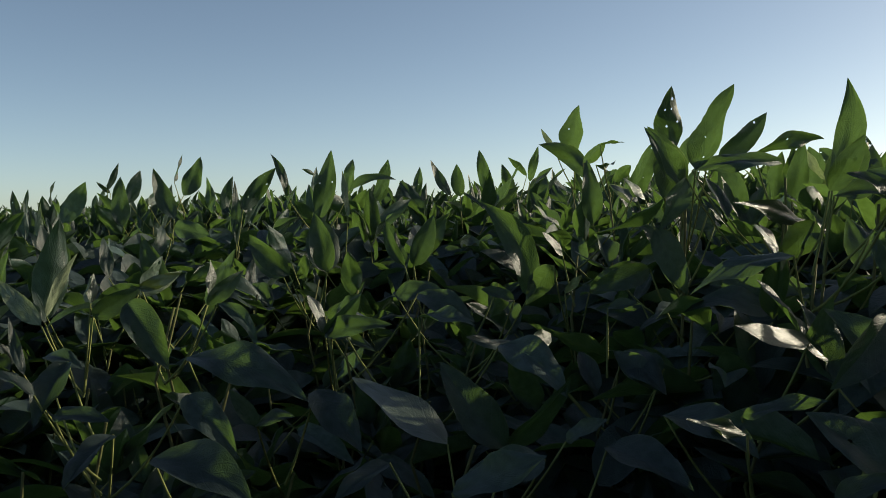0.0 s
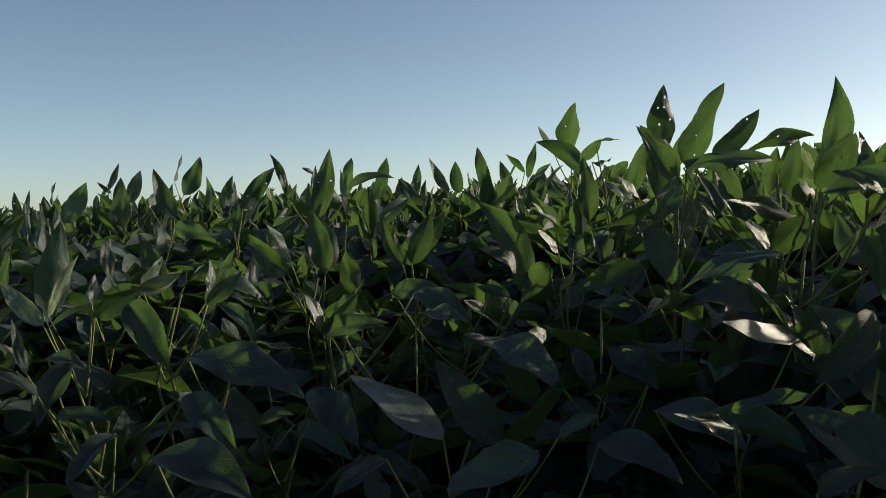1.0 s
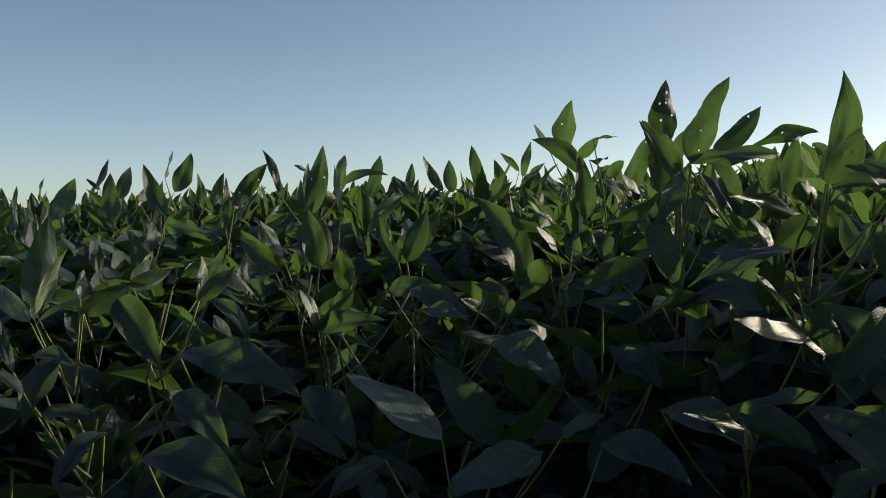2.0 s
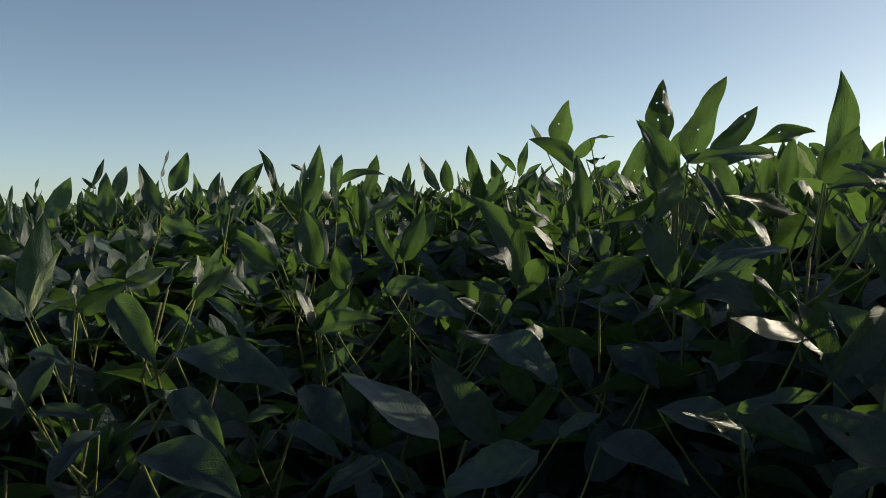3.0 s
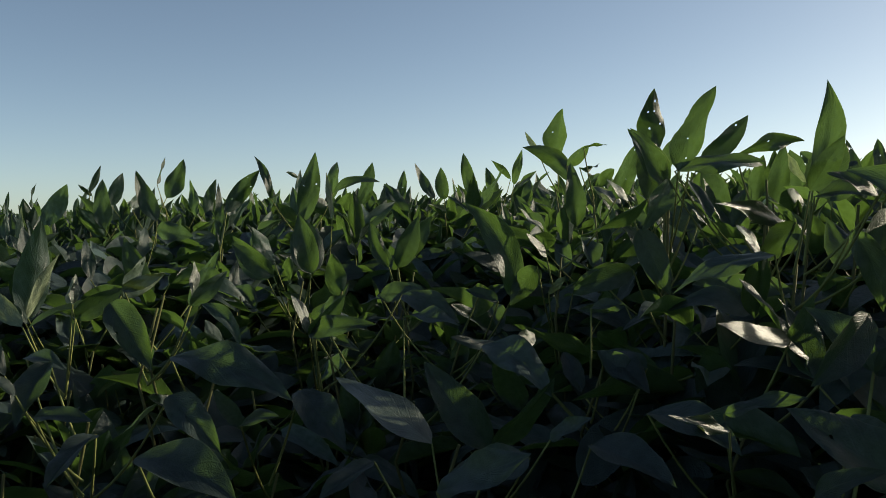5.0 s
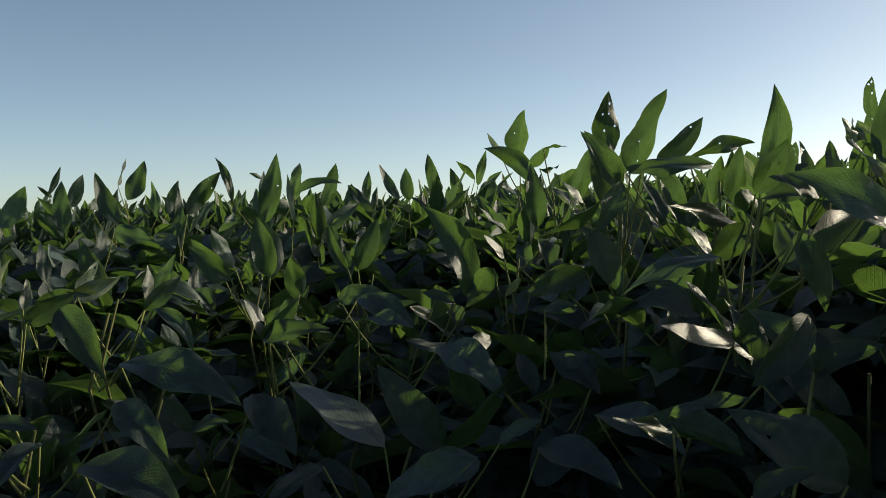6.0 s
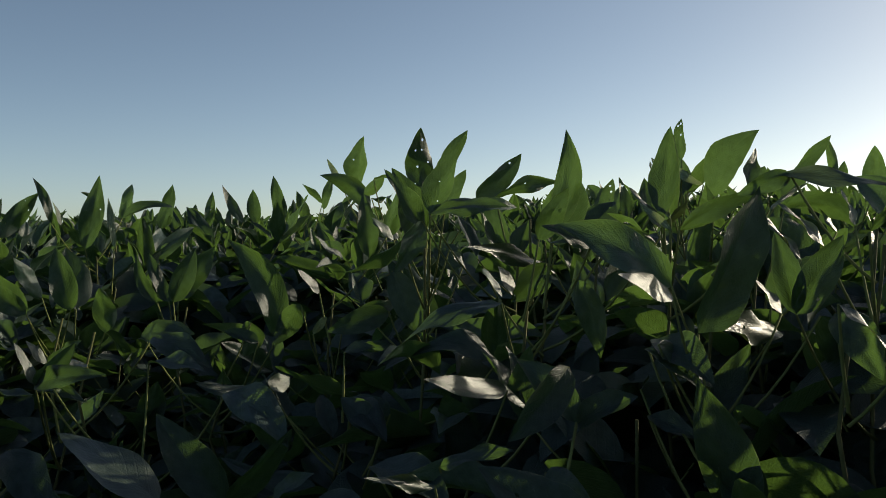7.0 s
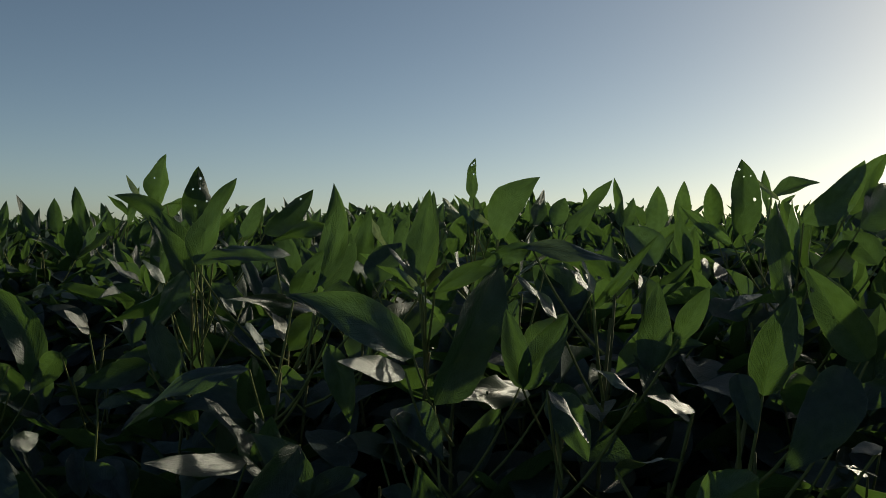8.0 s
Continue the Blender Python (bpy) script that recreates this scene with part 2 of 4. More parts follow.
def trifoliate(plant, end, node, tipdir, pitch, size, r, whole=False, roll=65):
    """A petiole from the stem and three leaflets at its end; whole: joined into one mesh."""
    stalk = tube_mesh("leaf_stalk", arc(node, end, -0.012), 0.0016, 0.0010, STALK, 5)
    blades = []
    for k, spread in enumerate((0, 62, -62)):
        ang = tipdir + radians(spread + r.uniform(-14, 14))
        pt = pitch + radians(r.uniform(-16, 16)) - (radians(8) if k else 0)
        ln = size * (1.0 if k == 0 else 0.88) * r.uniform(0.9, 1.1)
        d = Vector((math.cos(ang) * math.cos(pt), math.sin(ang) * math.cos(pt), math.sin(pt)))
        base = Vector(end) + d * (0.016 if k == 0 else 0.004)
        blades.append((r.choice(SHARED), leaf_frame(base, base + d, r.uniform(-1, 1) * roll) @ Matrix.Diagonal((ln, ln, ln, 1))))
    if whole:
        # small young leaves at the joint
        for _ in range(3):
            ang, pt = r.uniform(0, 6.283), radians(r.uniform(15, 80))
            d = Vector((math.cos(ang) * math.cos(pt), math.sin(ang) * math.cos(pt), math.sin(pt)))
            base = Vector(end) + Vector((r.uniform(-0.05, 0.05), r.uniform(-0.05, 0.05), r.uniform(-0.04, 0.02)))
            ln = r.uniform(0.04, 0.075)
            blades.append((r.choice(SHARED), leaf_frame(base, base + d, r.uniform(-80, 80)) @ Matrix.Diagonal((ln, ln, ln, 1))))
    if not whole:
        petiole = part("petiole", stalk, plant)
        for me, m in blades:
            part("leaflet", me, petiole, m)
        return
    bm = bmesh.new()
    bm.from_mesh(stalk)
    for f in bm.faces:
        f.material_index = 1
    bm.loops.layers.uv.new("UVMap")
    for me, m in blades:
        first = len(bm.verts)
        bm.from_mesh(me)
        bm.verts.ensure_lookup_table()
        bmesh.ops.transform(bm, matrix=m, verts=bm.verts[first:])
    me = bpy.data.meshes.new("leaf")
    bm.to_mesh(me)
    bm.free()
    me.materials.append(LEAF)
    me.materials.append(STALK)
    part("leaf", me, plant)


def foliage(plant, height, r, low, high, nodes, reach=0.17, whole=False):
    """Trifoliate leaves up the stem, flat low down and upright at the top."""
    ang = r.uniform(0, 6.3)
    for i in range(nodes):
        z = low + (high - low) * (i + r.uniform(-0.2, 0.2)) / max(1, nodes - 1)
        ang += math.pi + r.uniform(-0.7, 0.7)
        out = reach * r.uniform(0.55, 1.1) * (1.0 if z < 0.75 * height else 0.6)
        up = out * r.uniform(0.35, 0.9)
        node = (0, 0, max(0.05, z - up - 0.02))
        end = (math.cos(ang) * out, math.sin(ang) * out, z)
        frac = z / height
        pitch = radians(r.uniform(-25, 25) + (55 if frac > 0.85 else 25 if frac > 0.7 else -12))
        trifoliate(plant, end, node, ang, pitch, r.uniform(0.09, 0.125) * (1.12 if frac < 0.6 else 1.0), r, whole or frac < 0.62, 65 if frac > 0.8 else 38)


def stem_of(plant, height, r):
    pts = [(0.011 * math.sin(3 * k + height * 9) * (k > 0), 0.011 * math.cos(2.3 * k + height * 31) * (k > 0), height * k / 9) for k in range(10)]
    part("stem", tube_mesh("stem", pts, 0.0035, 0.0015, STEM, 8), plant)


def canopy(x, y):
    """Height of the plants' tops, fitted to the camera's view: low close by so front leaves show, rising gently to one
    side.
    """
    d = math.hypot(x, y)
    near = np.interp(d, [0.6, 0.8, 1.0, 1.3, 1.6, 2.2, 3.0, 5.0], [0.55, 0.60, 0.65, 0.73, 0.80, 0.90, 0.96, 0.97])
    near -= 0.10 * math.exp(-(((x - 0.02) / 0.2) ** 2)) * (d < 1.75)
    near += 0.27 * max(0.0, min(1.0, (x - 0.08) / 0.35)) * math.exp(-(((d - 1.02) / 0.42) ** 2))
    return float(near + 0.045 * max(-1.5, min(2, x)) * min(1, d / 2))


# ---- plants beside the camera, leaf by leaf ----
COUNT = [0]
FRONT = []


# look 3 is the plain leaf, with its line to the sun kept clear
LOOKS = [(LEAF, ""), (PALE_GLINT, "pale curled leaflet, underside and glint in its colour"), (LEAF_SHINY, "shiny waxy leaflet"), (LEAF, "bright green sunlit leaflet")]


def soybean_plant(x, y, top, leaves):
    """leaves: base, tip, width, turn, bend, fold, sweep, holes, look (0 plain, 1 pale underside with glint in its
    colour, 2 shiny, 3 plain but kept sunlit).
    """
    COUNT[0] += 1
    r = random.Random(COUNT[0] * 7)
    label = PLANT_LABEL + (", some eaten through" if any(q[7] > 1 for q in leaves) else ", a few shiny" if any(q[8] == 2 for q in leaves) else "")
    plant = tagged(new("soybean_plant"), label, "plant", "soybean plants in the field")
    plant.location = (x, y, 0)
    o = Vector((x, y, 0))
    stem_of(plant, max(0.4, top - 0.05), r)
    for b, t, w, turn, bend, fold, sweep, holes, kind in leaves:
        b, t = Vector(b) - o, Vector(t) - o
        FRONT.append((o + (b + t) / 2, kind))
        out = b.xy.length
        node = Vector((0, 0, min(top - 0.06, max(0.1, b.z - 0.06 - 0.5 * out))))
        stalk = part("petiole", tube_mesh("petiole", arc(node, b, -0.16 * out), 0.0016, 0.0010, STALK, 5), plant)
        grid = (20, 10) if holes else (14, 8)
        me = leaflet_mesh((t - b).length, 0.86 * w, bend, fold, holes, int(b.z * 4000 + t.z * 900 + w * 7000), *grid, LOOKS[kind][0], sweep, 0.3 if kind == 2 else 0.55)
        part("leaflet", me, stalk, leaf_frame(b, t, turn), LOOKS[kind][1])
    foliage(plant, 0.9, r, 0.22, max(0.35, min(canopy(x, y) - 0.06, top - 0.06, 0.58 if y < 0.85 else 2.0)), 8)
    return plant


soybean_plant(0.290, 1.868, 0.961, [
    ((0.251, 1.896, 0.991), (0.223, 1.917, 1.041), 0.015, -69, -0.01, 0.21, 0.02, 0, 1),
    ((0.289, 1.865, 0.977), (0.301, 1.868, 1.086), 0.062, 38, 0.07, 0.36, 0.01, 1, 0),
    ((0.302, 1.753, 0.921), (0.199, 1.756, 0.991), 0.047, 87, 0.07, 0.24, 0.15, 0, 0),
])
soybean_plant(1.035, 0.923, 0.955, [
    ((1.075, 0.952, 0.985), (1.112, 0.898, 1.004), 0.043, 42, 0.10, 0.32, -0.02, 0, 0),
    ((0.981, 0.834, 0.973), (0.975, 0.892, 1.009), 0.009, -45, 0.06, 0.20, 0.01, 0, 1),
])
soybean_plant(0.760, 1.294, 0.953, [
    ((0.744, 1.259, 0.983), (0.758, 1.288, 1.053), 0.025, -25, 0.07, 0.19, 0.03, 3, 0),
    ((0.738, 1.264, 0.942), (0.737, 1.292, 0.986), 0.029, -43, -0.03, 0.17, -0.01, 0, 0),
    ((0.756, 1.269, 0.930), (0.763, 1.313, 0.997), 0.034, -33, -0.01, 0.17, -0.01, 0, 0),
    ((0.720, 1.255, 0.937), (0.676, 1.225, 0.982), 0.022, 71, -0.03, 0.22, 0.02, 2, 1),
    ((0.770, 1.290, 0.935), (0.781, 1.237, 0.990), 0.028, -47, 0.07, 0.26, 0.02, 0, 0),
    ((0.761, 1.221, 0.941), (0.732, 1.285, 0.984), 0.015, -95, 0.06, 0.36, 0.02, 0, 1),
    ((0.704, 1.291, 0.895), (0.716, 1.338, 0.960), 0.030, 5, -0.04, 0.25, 0.00, 3, 0),
])
soybean_plant(1.264, 1.268, 0.948, [
    ((1.269, 1.169, 0.978), (1.272, 1.188, 1.050), 0.020, -39, 0.08, 0.19, -0.00, 1, 0),
    ((1.264, 1.308, 0.949), (1.233, 1.281, 1.029), 0.043, 3, 0.05, 0.37, -0.02, 0, 0),
])
soybean_plant(-0.369, 2.446, 0.941, [
    ((-0.362, 2.432, 0.971), (-0.390, 2.379, 0.987), 0.013, 54, 0.08, 0.38, 0.02, 0, 0),
    ((-0.362, 2.399, 0.912), (-0.355, 2.410, 0.996), 0.025, 62, 0.04, 0.35, 0.02, 0, 0),
])
soybean_plant(0.313, 1.583, 0.937, [
    ((0.284, 1.530, 0.967), (0.317, 1.479, 0.967), 0.015, -12, 0.03, 0.38, 0.01, 0, 0),
    ((0.285, 1.579, 0.936), (0.333, 1.629, 0.948), 0.016, 151, 0.07, 0.30, -0.01, 0, 0),
    ((0.283, 1.601, 0.825), (0.272, 1.604, 0.948), 0.045, -72, 0.04, 0.39, 0.00, 0, 0),
    ((0.410, 1.503, 0.914), (0.449, 1.508, 0.985), 0.038, 41, 0.04, 0.16, -0.01, 0, 0),
])
soybean_plant(0.211, 2.415, 0.933, [
    ((0.240, 2.422, 0.963), (0.183, 2.389, 1.015), 0.025, 33, 0.09, 0.26, -0.02, 0, 0),
    ((0.195, 2.408, 0.907), (0.168, 2.401, 0.997), 0.042, 46, -0.05, 0.39, 0.02, 0, 0),
    ((0.133, 2.404, 0.915), (0.105, 2.407, 1.038), 0.045, -93, 0.04, 0.21, 0.01, 0, 0),
    ((0.237, 2.304, 0.941), (0.261, 2.307, 1.038), 0.028, 68, 0.04, 0.18, -0.00, 0, 0),
])
soybean_plant(-0.725, 2.403, 0.927, [
    ((-0.752, 2.393, 0.957), (-0.735, 2.419, 1.037), 0.025, 124, -0.02, 0.30, 0.03, 0, 0),
    ((-0.650, 2.402, 0.867), (-0.664, 2.405, 0.971), 0.031, -86, -0.01, 0.23, -0.02, 0, 0),
    ((-0.787, 2.278, 0.892), (-0.758, 2.329, 0.934), 0.035, 91, -0.05, 0.32, 0.01, 0, 0),
    ((-0.880, 2.392, 0.899), (-0.855, 2.417, 0.992), 0.045, 68, 0.04, 0.22, 0.01, 0, 0),
    ((-0.622, 2.402, 0.877), (-0.590, 2.405, 0.972), 0.035, -72, 0.05, 0.17, -0.01, 0, 0),
])
soybean_plant(0.958, 0.783, 0.923, [
    ((0.992, 0.739, 0.953), (1.019, 0.708, 1.024), 0.039, -69, 0.06, 0.27, -0.02, 0, 0),
    ((0.997, 0.724, 0.938), (1.066, 0.745, 0.993), 0.053, 68, 0.03, 0.39, 0.00, 0, 0),
    ((1.019, 0.717, 0.896), (1.011, 0.763, 0.935), 0.042, -51, 0.04, 0.21, -0.03, 0, 0),
    ((0.949, 0.743, 0.894), (1.038, 0.754, 0.915), 0.053, 105, -0.04, 0.38, -0.01, 0, 0),
    ((0.921, 0.732, 0.942), (0.972, 0.696, 1.013), 0.044, 95, 0.01, 0.28, -0.10, 0, 0),
    ((0.889, 0.793, 0.927), (0.896, 0.806, 1.019), 0.043, 0, 0.10, 0.36, -0.01, 5, 0),
    ((0.901, 0.825, 0.917), (0.857, 0.870, 0.964), 0.017, -74, -0.06, 0.60, 0.03, 0, 0),
])
soybean_plant(0.298, 1.759, 0.921, [
    ((0.286, 1.729, 0.951), (0.323, 1.681, 0.987), 0.032, -84, 0.03, 0.24, 0.01, 0, 0),
])
soybean_plant(1.118, 1.690, 0.920, [
    ((1.111, 1.660, 0.950), (1.143, 1.668, 1.014), 0.051, 55, 0.02, 0.24, 0.02, 0, 0),
])
soybean_plant(1.172, 1.417, 0.920, [
    ((1.210, 1.341, 0.950), (1.204, 1.323, 1.035), 0.037, -24, -0.04, 0.18, 0.02, 0, 0),
    ((1.182, 1.384, 0.933), (1.188, 1.383, 1.028), 0.049, 61, -0.05, 0.19, -0.02, 0, 0),
    ((1.081, 1.348, 0.945), (1.069, 1.354, 1.038), 0.022, 71, 0.03, 0.39, 0.01, 0, 0),
    ((1.171, 1.475, 0.942), (1.200, 1.484, 1.009), 0.030, 46, -0.00, 0.34, -0.03, 0, 0),
])
soybean_plant(-1.038, 2.646, 0.915, [
    ((-1.023, 2.605, 0.945), (-0.988, 2.607, 1.029), 0.024, -50, -0.02, 0.39, 0.02, 0, 0),
    ((-1.023, 2.627, 0.937), (-1.048, 2.583, 0.970), 0.016, 50, -0.01, 0.33, -0.02, 0, 0),
])
soybean_plant(0.731, 1.720, 0.913, [
    ((0.773, 1.678, 0.943), (0.759, 1.715, 0.973), 0.032, -43, -0.00, 0.33, -0.00, 1, 0),
    ((0.728, 1.724, 0.889), (0.712, 1.684, 0.965), 0.030, -25, 0.09, 0.31, 0.03, 1, 0),
    ((0.704, 1.720, 0.895), (0.696, 1.688, 0.976), 0.036, 18, 0.03, 0.21, 0.00, 0, 0),
    ((0.708, 1.589, 0.896), (0.703, 1.635, 0.970), 0.051, -57, -0.05, 0.32, 0.02, 0, 0),
    ((0.674, 1.738, 0.875), (0.686, 1.720, 0.968), 0.041, -58, 0.06, 0.25, -0.01, 0, 0),
])
soybean_plant(0.784, 1.248, 0.909, [
    ((0.834, 1.219, 0.939), (0.867, 1.249, 1.003), 0.030, 56, 0.00, 0.31, -0.00, 0, 0),
    ((0.904, 1.234, 0.926), (0.974, 1.209, 1.021), 0.041, 48, -0.04, 0.16, 0.03, 0, 0),
    ((0.768, 1.310, 0.938), (0.831, 1.306, 0.985), 0.039, 106, 0.01, 0.19, 0.03, 0, 0),
    ((0.689, 1.214, 0.894), (0.687, 1.166, 0.954), 0.035, -30, 0.06, 0.18, -0.02, 0, 0),
    ((0.719, 1.113, 0.918), (0.777, 1.092, 1.010), 0.062, 63, 0.08, 0.32, 0.12, 0, 0),
])
soybean_plant(0.443, 2.255, 0.904, [
    ((0.450, 2.225, 0.934), (0.484, 2.185, 0.974), 0.038, -53, 0.06, 0.40, -0.01, 0, 0),
])
soybean_plant(0.578, 1.081, 0.902, [
    ((0.616, 1.052, 0.932), (0.575, 1.011, 0.956), 0.011, 108, 0.08, 0.21, -0.00, 0, 0),
    ((0.534, 1.120, 0.855), (0.583, 1.145, 0.911), 0.063, 21, 0.05, 0.27, 0.02, 1, 0),
    ((0.763, 0.997, 0.777), (0.732, 1.004, 0.879), 0.061, 54, 0.06, 0.37, -0.02, 0, 0),
    ((0.458, 1.036, 0.814), (0.311, 0.915, 0.849), 0.024, -70, 0.04, 0.08, -0.02, 0, 2),
])
soybean_plant(0.302, 1.083, 0.896, [
    ((0.276, 1.043, 0.926), (0.283, 1.041, 0.840), 0.046, 76, -0.04, 0.34, -0.02, 0, 0),
    ((0.252, 1.077, 0.724), (0.199, 1.118, 0.716), 0.018, -100, 0.08, 0.32, -0.01, 0, 0),
    ((0.316, 1.098, 0.740), (0.273, 1.100, 0.821), 0.038, 84, 0.07, 0.21, 0.01, 0, 0),
    ((0.303, 0.977, 0.890), (0.394, 0.988, 0.895), 0.031, 50, 0.12, 0.17, -0.02, 0, 0),
    ((0.304, 1.126, 0.920), (0.297, 1.102, 1.004), 0.045, 31, 0.07, 0.29, -0.00, 6, 0),
    ((0.280, 0.942, 0.886), (0.324, 0.945, 0.981), 0.040, 43, 0.05, 0.37, -0.02, 2, 0),
    ((0.355, 1.109, 0.823), (0.318, 1.156, 0.853), 0.038, -72, -0.02, 0.40, 0.02, 0, 0),
    ((0.278, 0.981, 0.867), (0.234, 0.987, 0.939), 0.028, -64, 0.04, 0.50, 0.00, 0, 0),
])
soybean_plant(0.344, 1.323, 0.890, [
    ((0.405, 1.248, 0.920), (0.480, 1.260, 0.989), 0.043, 100, -0.00, 0.19, -0.06, 1, 0),
    ((0.306, 1.338, 0.863), (0.267, 1.366, 0.891), 0.020, -80, 0.01, 0.32, 0.00, 0, 1),
    ((0.291, 1.267, 0.860), (0.251, 1.274, 0.885), 0.022, -40, 0.04, 0.08, 0.00, 0, 2),
])
soybean_plant(0.479, 0.679, 0.884, [
    ((0.414, 0.647, 0.771), (0.468, 0.658, 0.732), 0.039, 41, -0.00, 0.24, -0.00, 0, 0),
    ((0.413, 0.621, 0.812), (0.342, 0.559, 0.832), 0.023, -66, 0.02, 0.08, 0.02, 0, 2),
    ((0.554, 0.693, 0.789), (0.536, 0.706, 0.819), 0.021, -17, 0.02, 0.08, -0.01, 0, 2),
    ((0.573, 0.665, 0.789), (0.622, 0.660, 0.702), 0.033, -60, 0.06, 0.18, 0.01, 1, 0),
    ((0.431, 0.684, 0.771), (0.441, 0.606, 0.743), 0.038, 25, 0.06, 0.40, 0.00, 0, 0),
    ((0.403, 0.643, 0.714), (0.427, 0.606, 0.703), 0.021, 35, 0.05, 0.30, 0.00, 0, 0),
    ((0.532, 0.679, 0.912), (0.622, 0.627, 0.898), 0.022, 42, 0.04, 0.08, 0.00, 0, 2),
    ((0.438, 0.673, 0.816), (0.339, 0.683, 0.869), 0.048, -67, 0.07, 0.30, -0.04, 0, 0),
])
soybean_plant(0.057, 2.634, 0.883, [
    ((0.055, 2.604, 0.913), (0.045, 2.607, 1.013), 0.049, -83, 0.02, 0.25, 0.02, 0, 0),
])
soybean_plant(0.391, 0.986, 0.881, [
    ((0.380, 1.037, 0.911), (0.470, 1.049, 0.929), 0.024, 120, 0.07, 0.35, 0.14, 1, 0),
    ((0.397, 1.009, 0.788), (0.376, 1.010, 0.825), 0.032, -40, 0.02, 0.08, -0.00, 0, 2),
    ((0.425, 0.971, 0.828), (0.386, 0.988, 0.782), 0.044, -112, 0.04, 0.31, 0.01, 1, 0),
    ((0.474, 0.920, 0.736), (0.405, 0.877, 0.776), 0.037, 45, -0.01, 0.23, -0.02, 0, 0),
    ((0.416, 0.891, 0.858), (0.447, 0.914, 0.922), 0.051, 13, 0.00, 0.10, -0.01, 1, 0),
    ((0.272, 0.951, 0.878), (0.238, 0.940, 0.819), 0.031, -94, 0.05, 0.40, 0.00, 0, 0),
    ((0.281, 0.958, 0.887), (0.357, 0.889, 0.892), 0.033, 34, 0.06, 0.30, 0.00, 0, 0),
])
soybean_plant(-0.758, 2.232, 0.881, [
    ((-0.669, 2.203, 0.911), (-0.624, 2.206, 1.011), 0.056, -98, 0.03, 0.31, 0.02, 0, 0),
    ((-0.826, 2.201, 0.832), (-0.832, 2.205, 0.962), 0.054, -49, 0.01, 0.19, 0.03, 0, 0),
])
soybean_plant(-0.046, 2.483, 0.879, [
    ((0.023, 2.403, 0.909), (-0.032, 2.406, 1.011), 0.035, -63, -0.10, 0.22, -0.01, 0, 0),
    ((-0.080, 2.503, 0.895), (-0.065, 2.506, 0.999), 0.034, 89, 0.08, 0.22, 0.01, 1, 0),
])
soybean_plant(-1.339, 2.938, 0.877, [
    ((-1.333, 2.908, 0.907), (-1.316, 2.902, 0.993), 0.030, 24, 0.08, 0.17, -0.00, 0, 0),
])
soybean_plant(-0.257, 1.889, 0.876, [
    ((-0.208, 1.903, 0.906), (-0.103, 1.904, 0.930), 0.041, 39, 0.15, 0.38, -0.01, 0, 0),
    ((-0.261, 1.801, 0.843), (-0.234, 1.806, 0.990), 0.051, 76, 0.03, 0.30, -0.02, 2, 0),
    ((-0.341, 1.873, 0.894), (-0.377, 1.876, 0.989), 0.023, -60, 0.15, 0.17, -0.03, 0, 0),
])
soybean_plant(-0.211, 2.180, 0.870, [
    ((-0.233, 2.098, 0.900), (-0.220, 2.111, 0.993), 0.039, 31, 0.10, 0.31, 0.00, 1, 0),
    ((-0.168, 2.203, 0.888), (-0.139, 2.206, 0.999), 0.047, 67, -0.02, 0.21, -0.02, 1, 0),
])
soybean_plant(0.674, 1.508, 0.869, [
    ((0.671, 1.490, 0.899), (0.648, 1.517, 0.954), 0.020, -99, 0.04, 0.23, 0.02, 0, 1),
    ((0.711, 1.494, 0.877), (0.710, 1.511, 0.956), 0.049, -5, 0.02, 0.23, 0.03, 4, 0),
    ((0.634, 1.532, 0.865), (0.648, 1.528, 0.971), 0.044, 75, 0.02, 0.32, 0.00, 0, 0),
    ((0.715, 1.397, 0.883), (0.701, 1.410, 0.967), 0.027, -40, 0.05, 0.29, -0.00, 2, 0),
])
soybean_plant(0.633, 0.847, 0.863, [
    ((0.664, 0.858, 0.893), (0.750, 0.854, 0.867), 0.039, -44, 0.04, 0.30, -0.18, 0, 0),
    ((0.727, 0.855, 0.864), (0.706, 0.857, 0.890), 0.017, -46, 0.02, 0.08, 0.01, 0, 2),
    ((0.605, 0.832, 0.807), (0.624, 0.851, 0.851), 0.030, -7, 0.07, 0.38, 0.02, 1, 0),
    ((0.641, 0.794, 0.835), (0.586, 0.783, 0.882), 0.015, -57, 0.02, 0.08, -0.02, 0, 2),
    ((0.610, 0.799, 0.787), (0.662, 0.802, 0.839), 0.042, 37, 0.05, 0.17, 0.00, 0, 0),
    ((0.703, 0.779, 0.751), (0.748, 0.816, 0.781), 0.029, 61, -0.02, 0.34, 0.01, 1, 0),
    ((0.585, 0.804, 0.730), (0.652, 0.838, 0.735), 0.014, 90, 0.09, 0.27, 0.02, 0, 0),
])
soybean_plant(0.642, 1.349, 0.861, [
    ((0.638, 1.319, 0.891), (0.659, 1.335, 0.958), 0.034, 5, 0.03, 0.21, -0.01, 4, 0),
])
soybean_plant(0.822, 1.001, 0.855, [
    ((0.906, 0.988, 0.885), (0.874, 1.019, 0.940), 0.072, -44, 0.06, 0.36, -0.03, 1, 0),
    ((0.813, 1.010, 0.827), (0.822, 0.964, 0.870), 0.032, -75, 0.02, 0.19, -0.02, 0, 0),
    ((0.790, 0.981, 0.830), (0.729, 1.019, 0.883), 0.076, -64, -0.04, 0.24, -0.01, 0, 0),
    ((0.782, 0.959, 0.853), (0.751, 0.955, 0.881), 0.020, -55, 0.02, 0.08, 0.01, 1, 2),
    ((0.770, 0.916, 0.804), (0.790, 0.868, 0.788), 0.017, 83, 0.09, 0.35, 0.00, 0, 0),
])
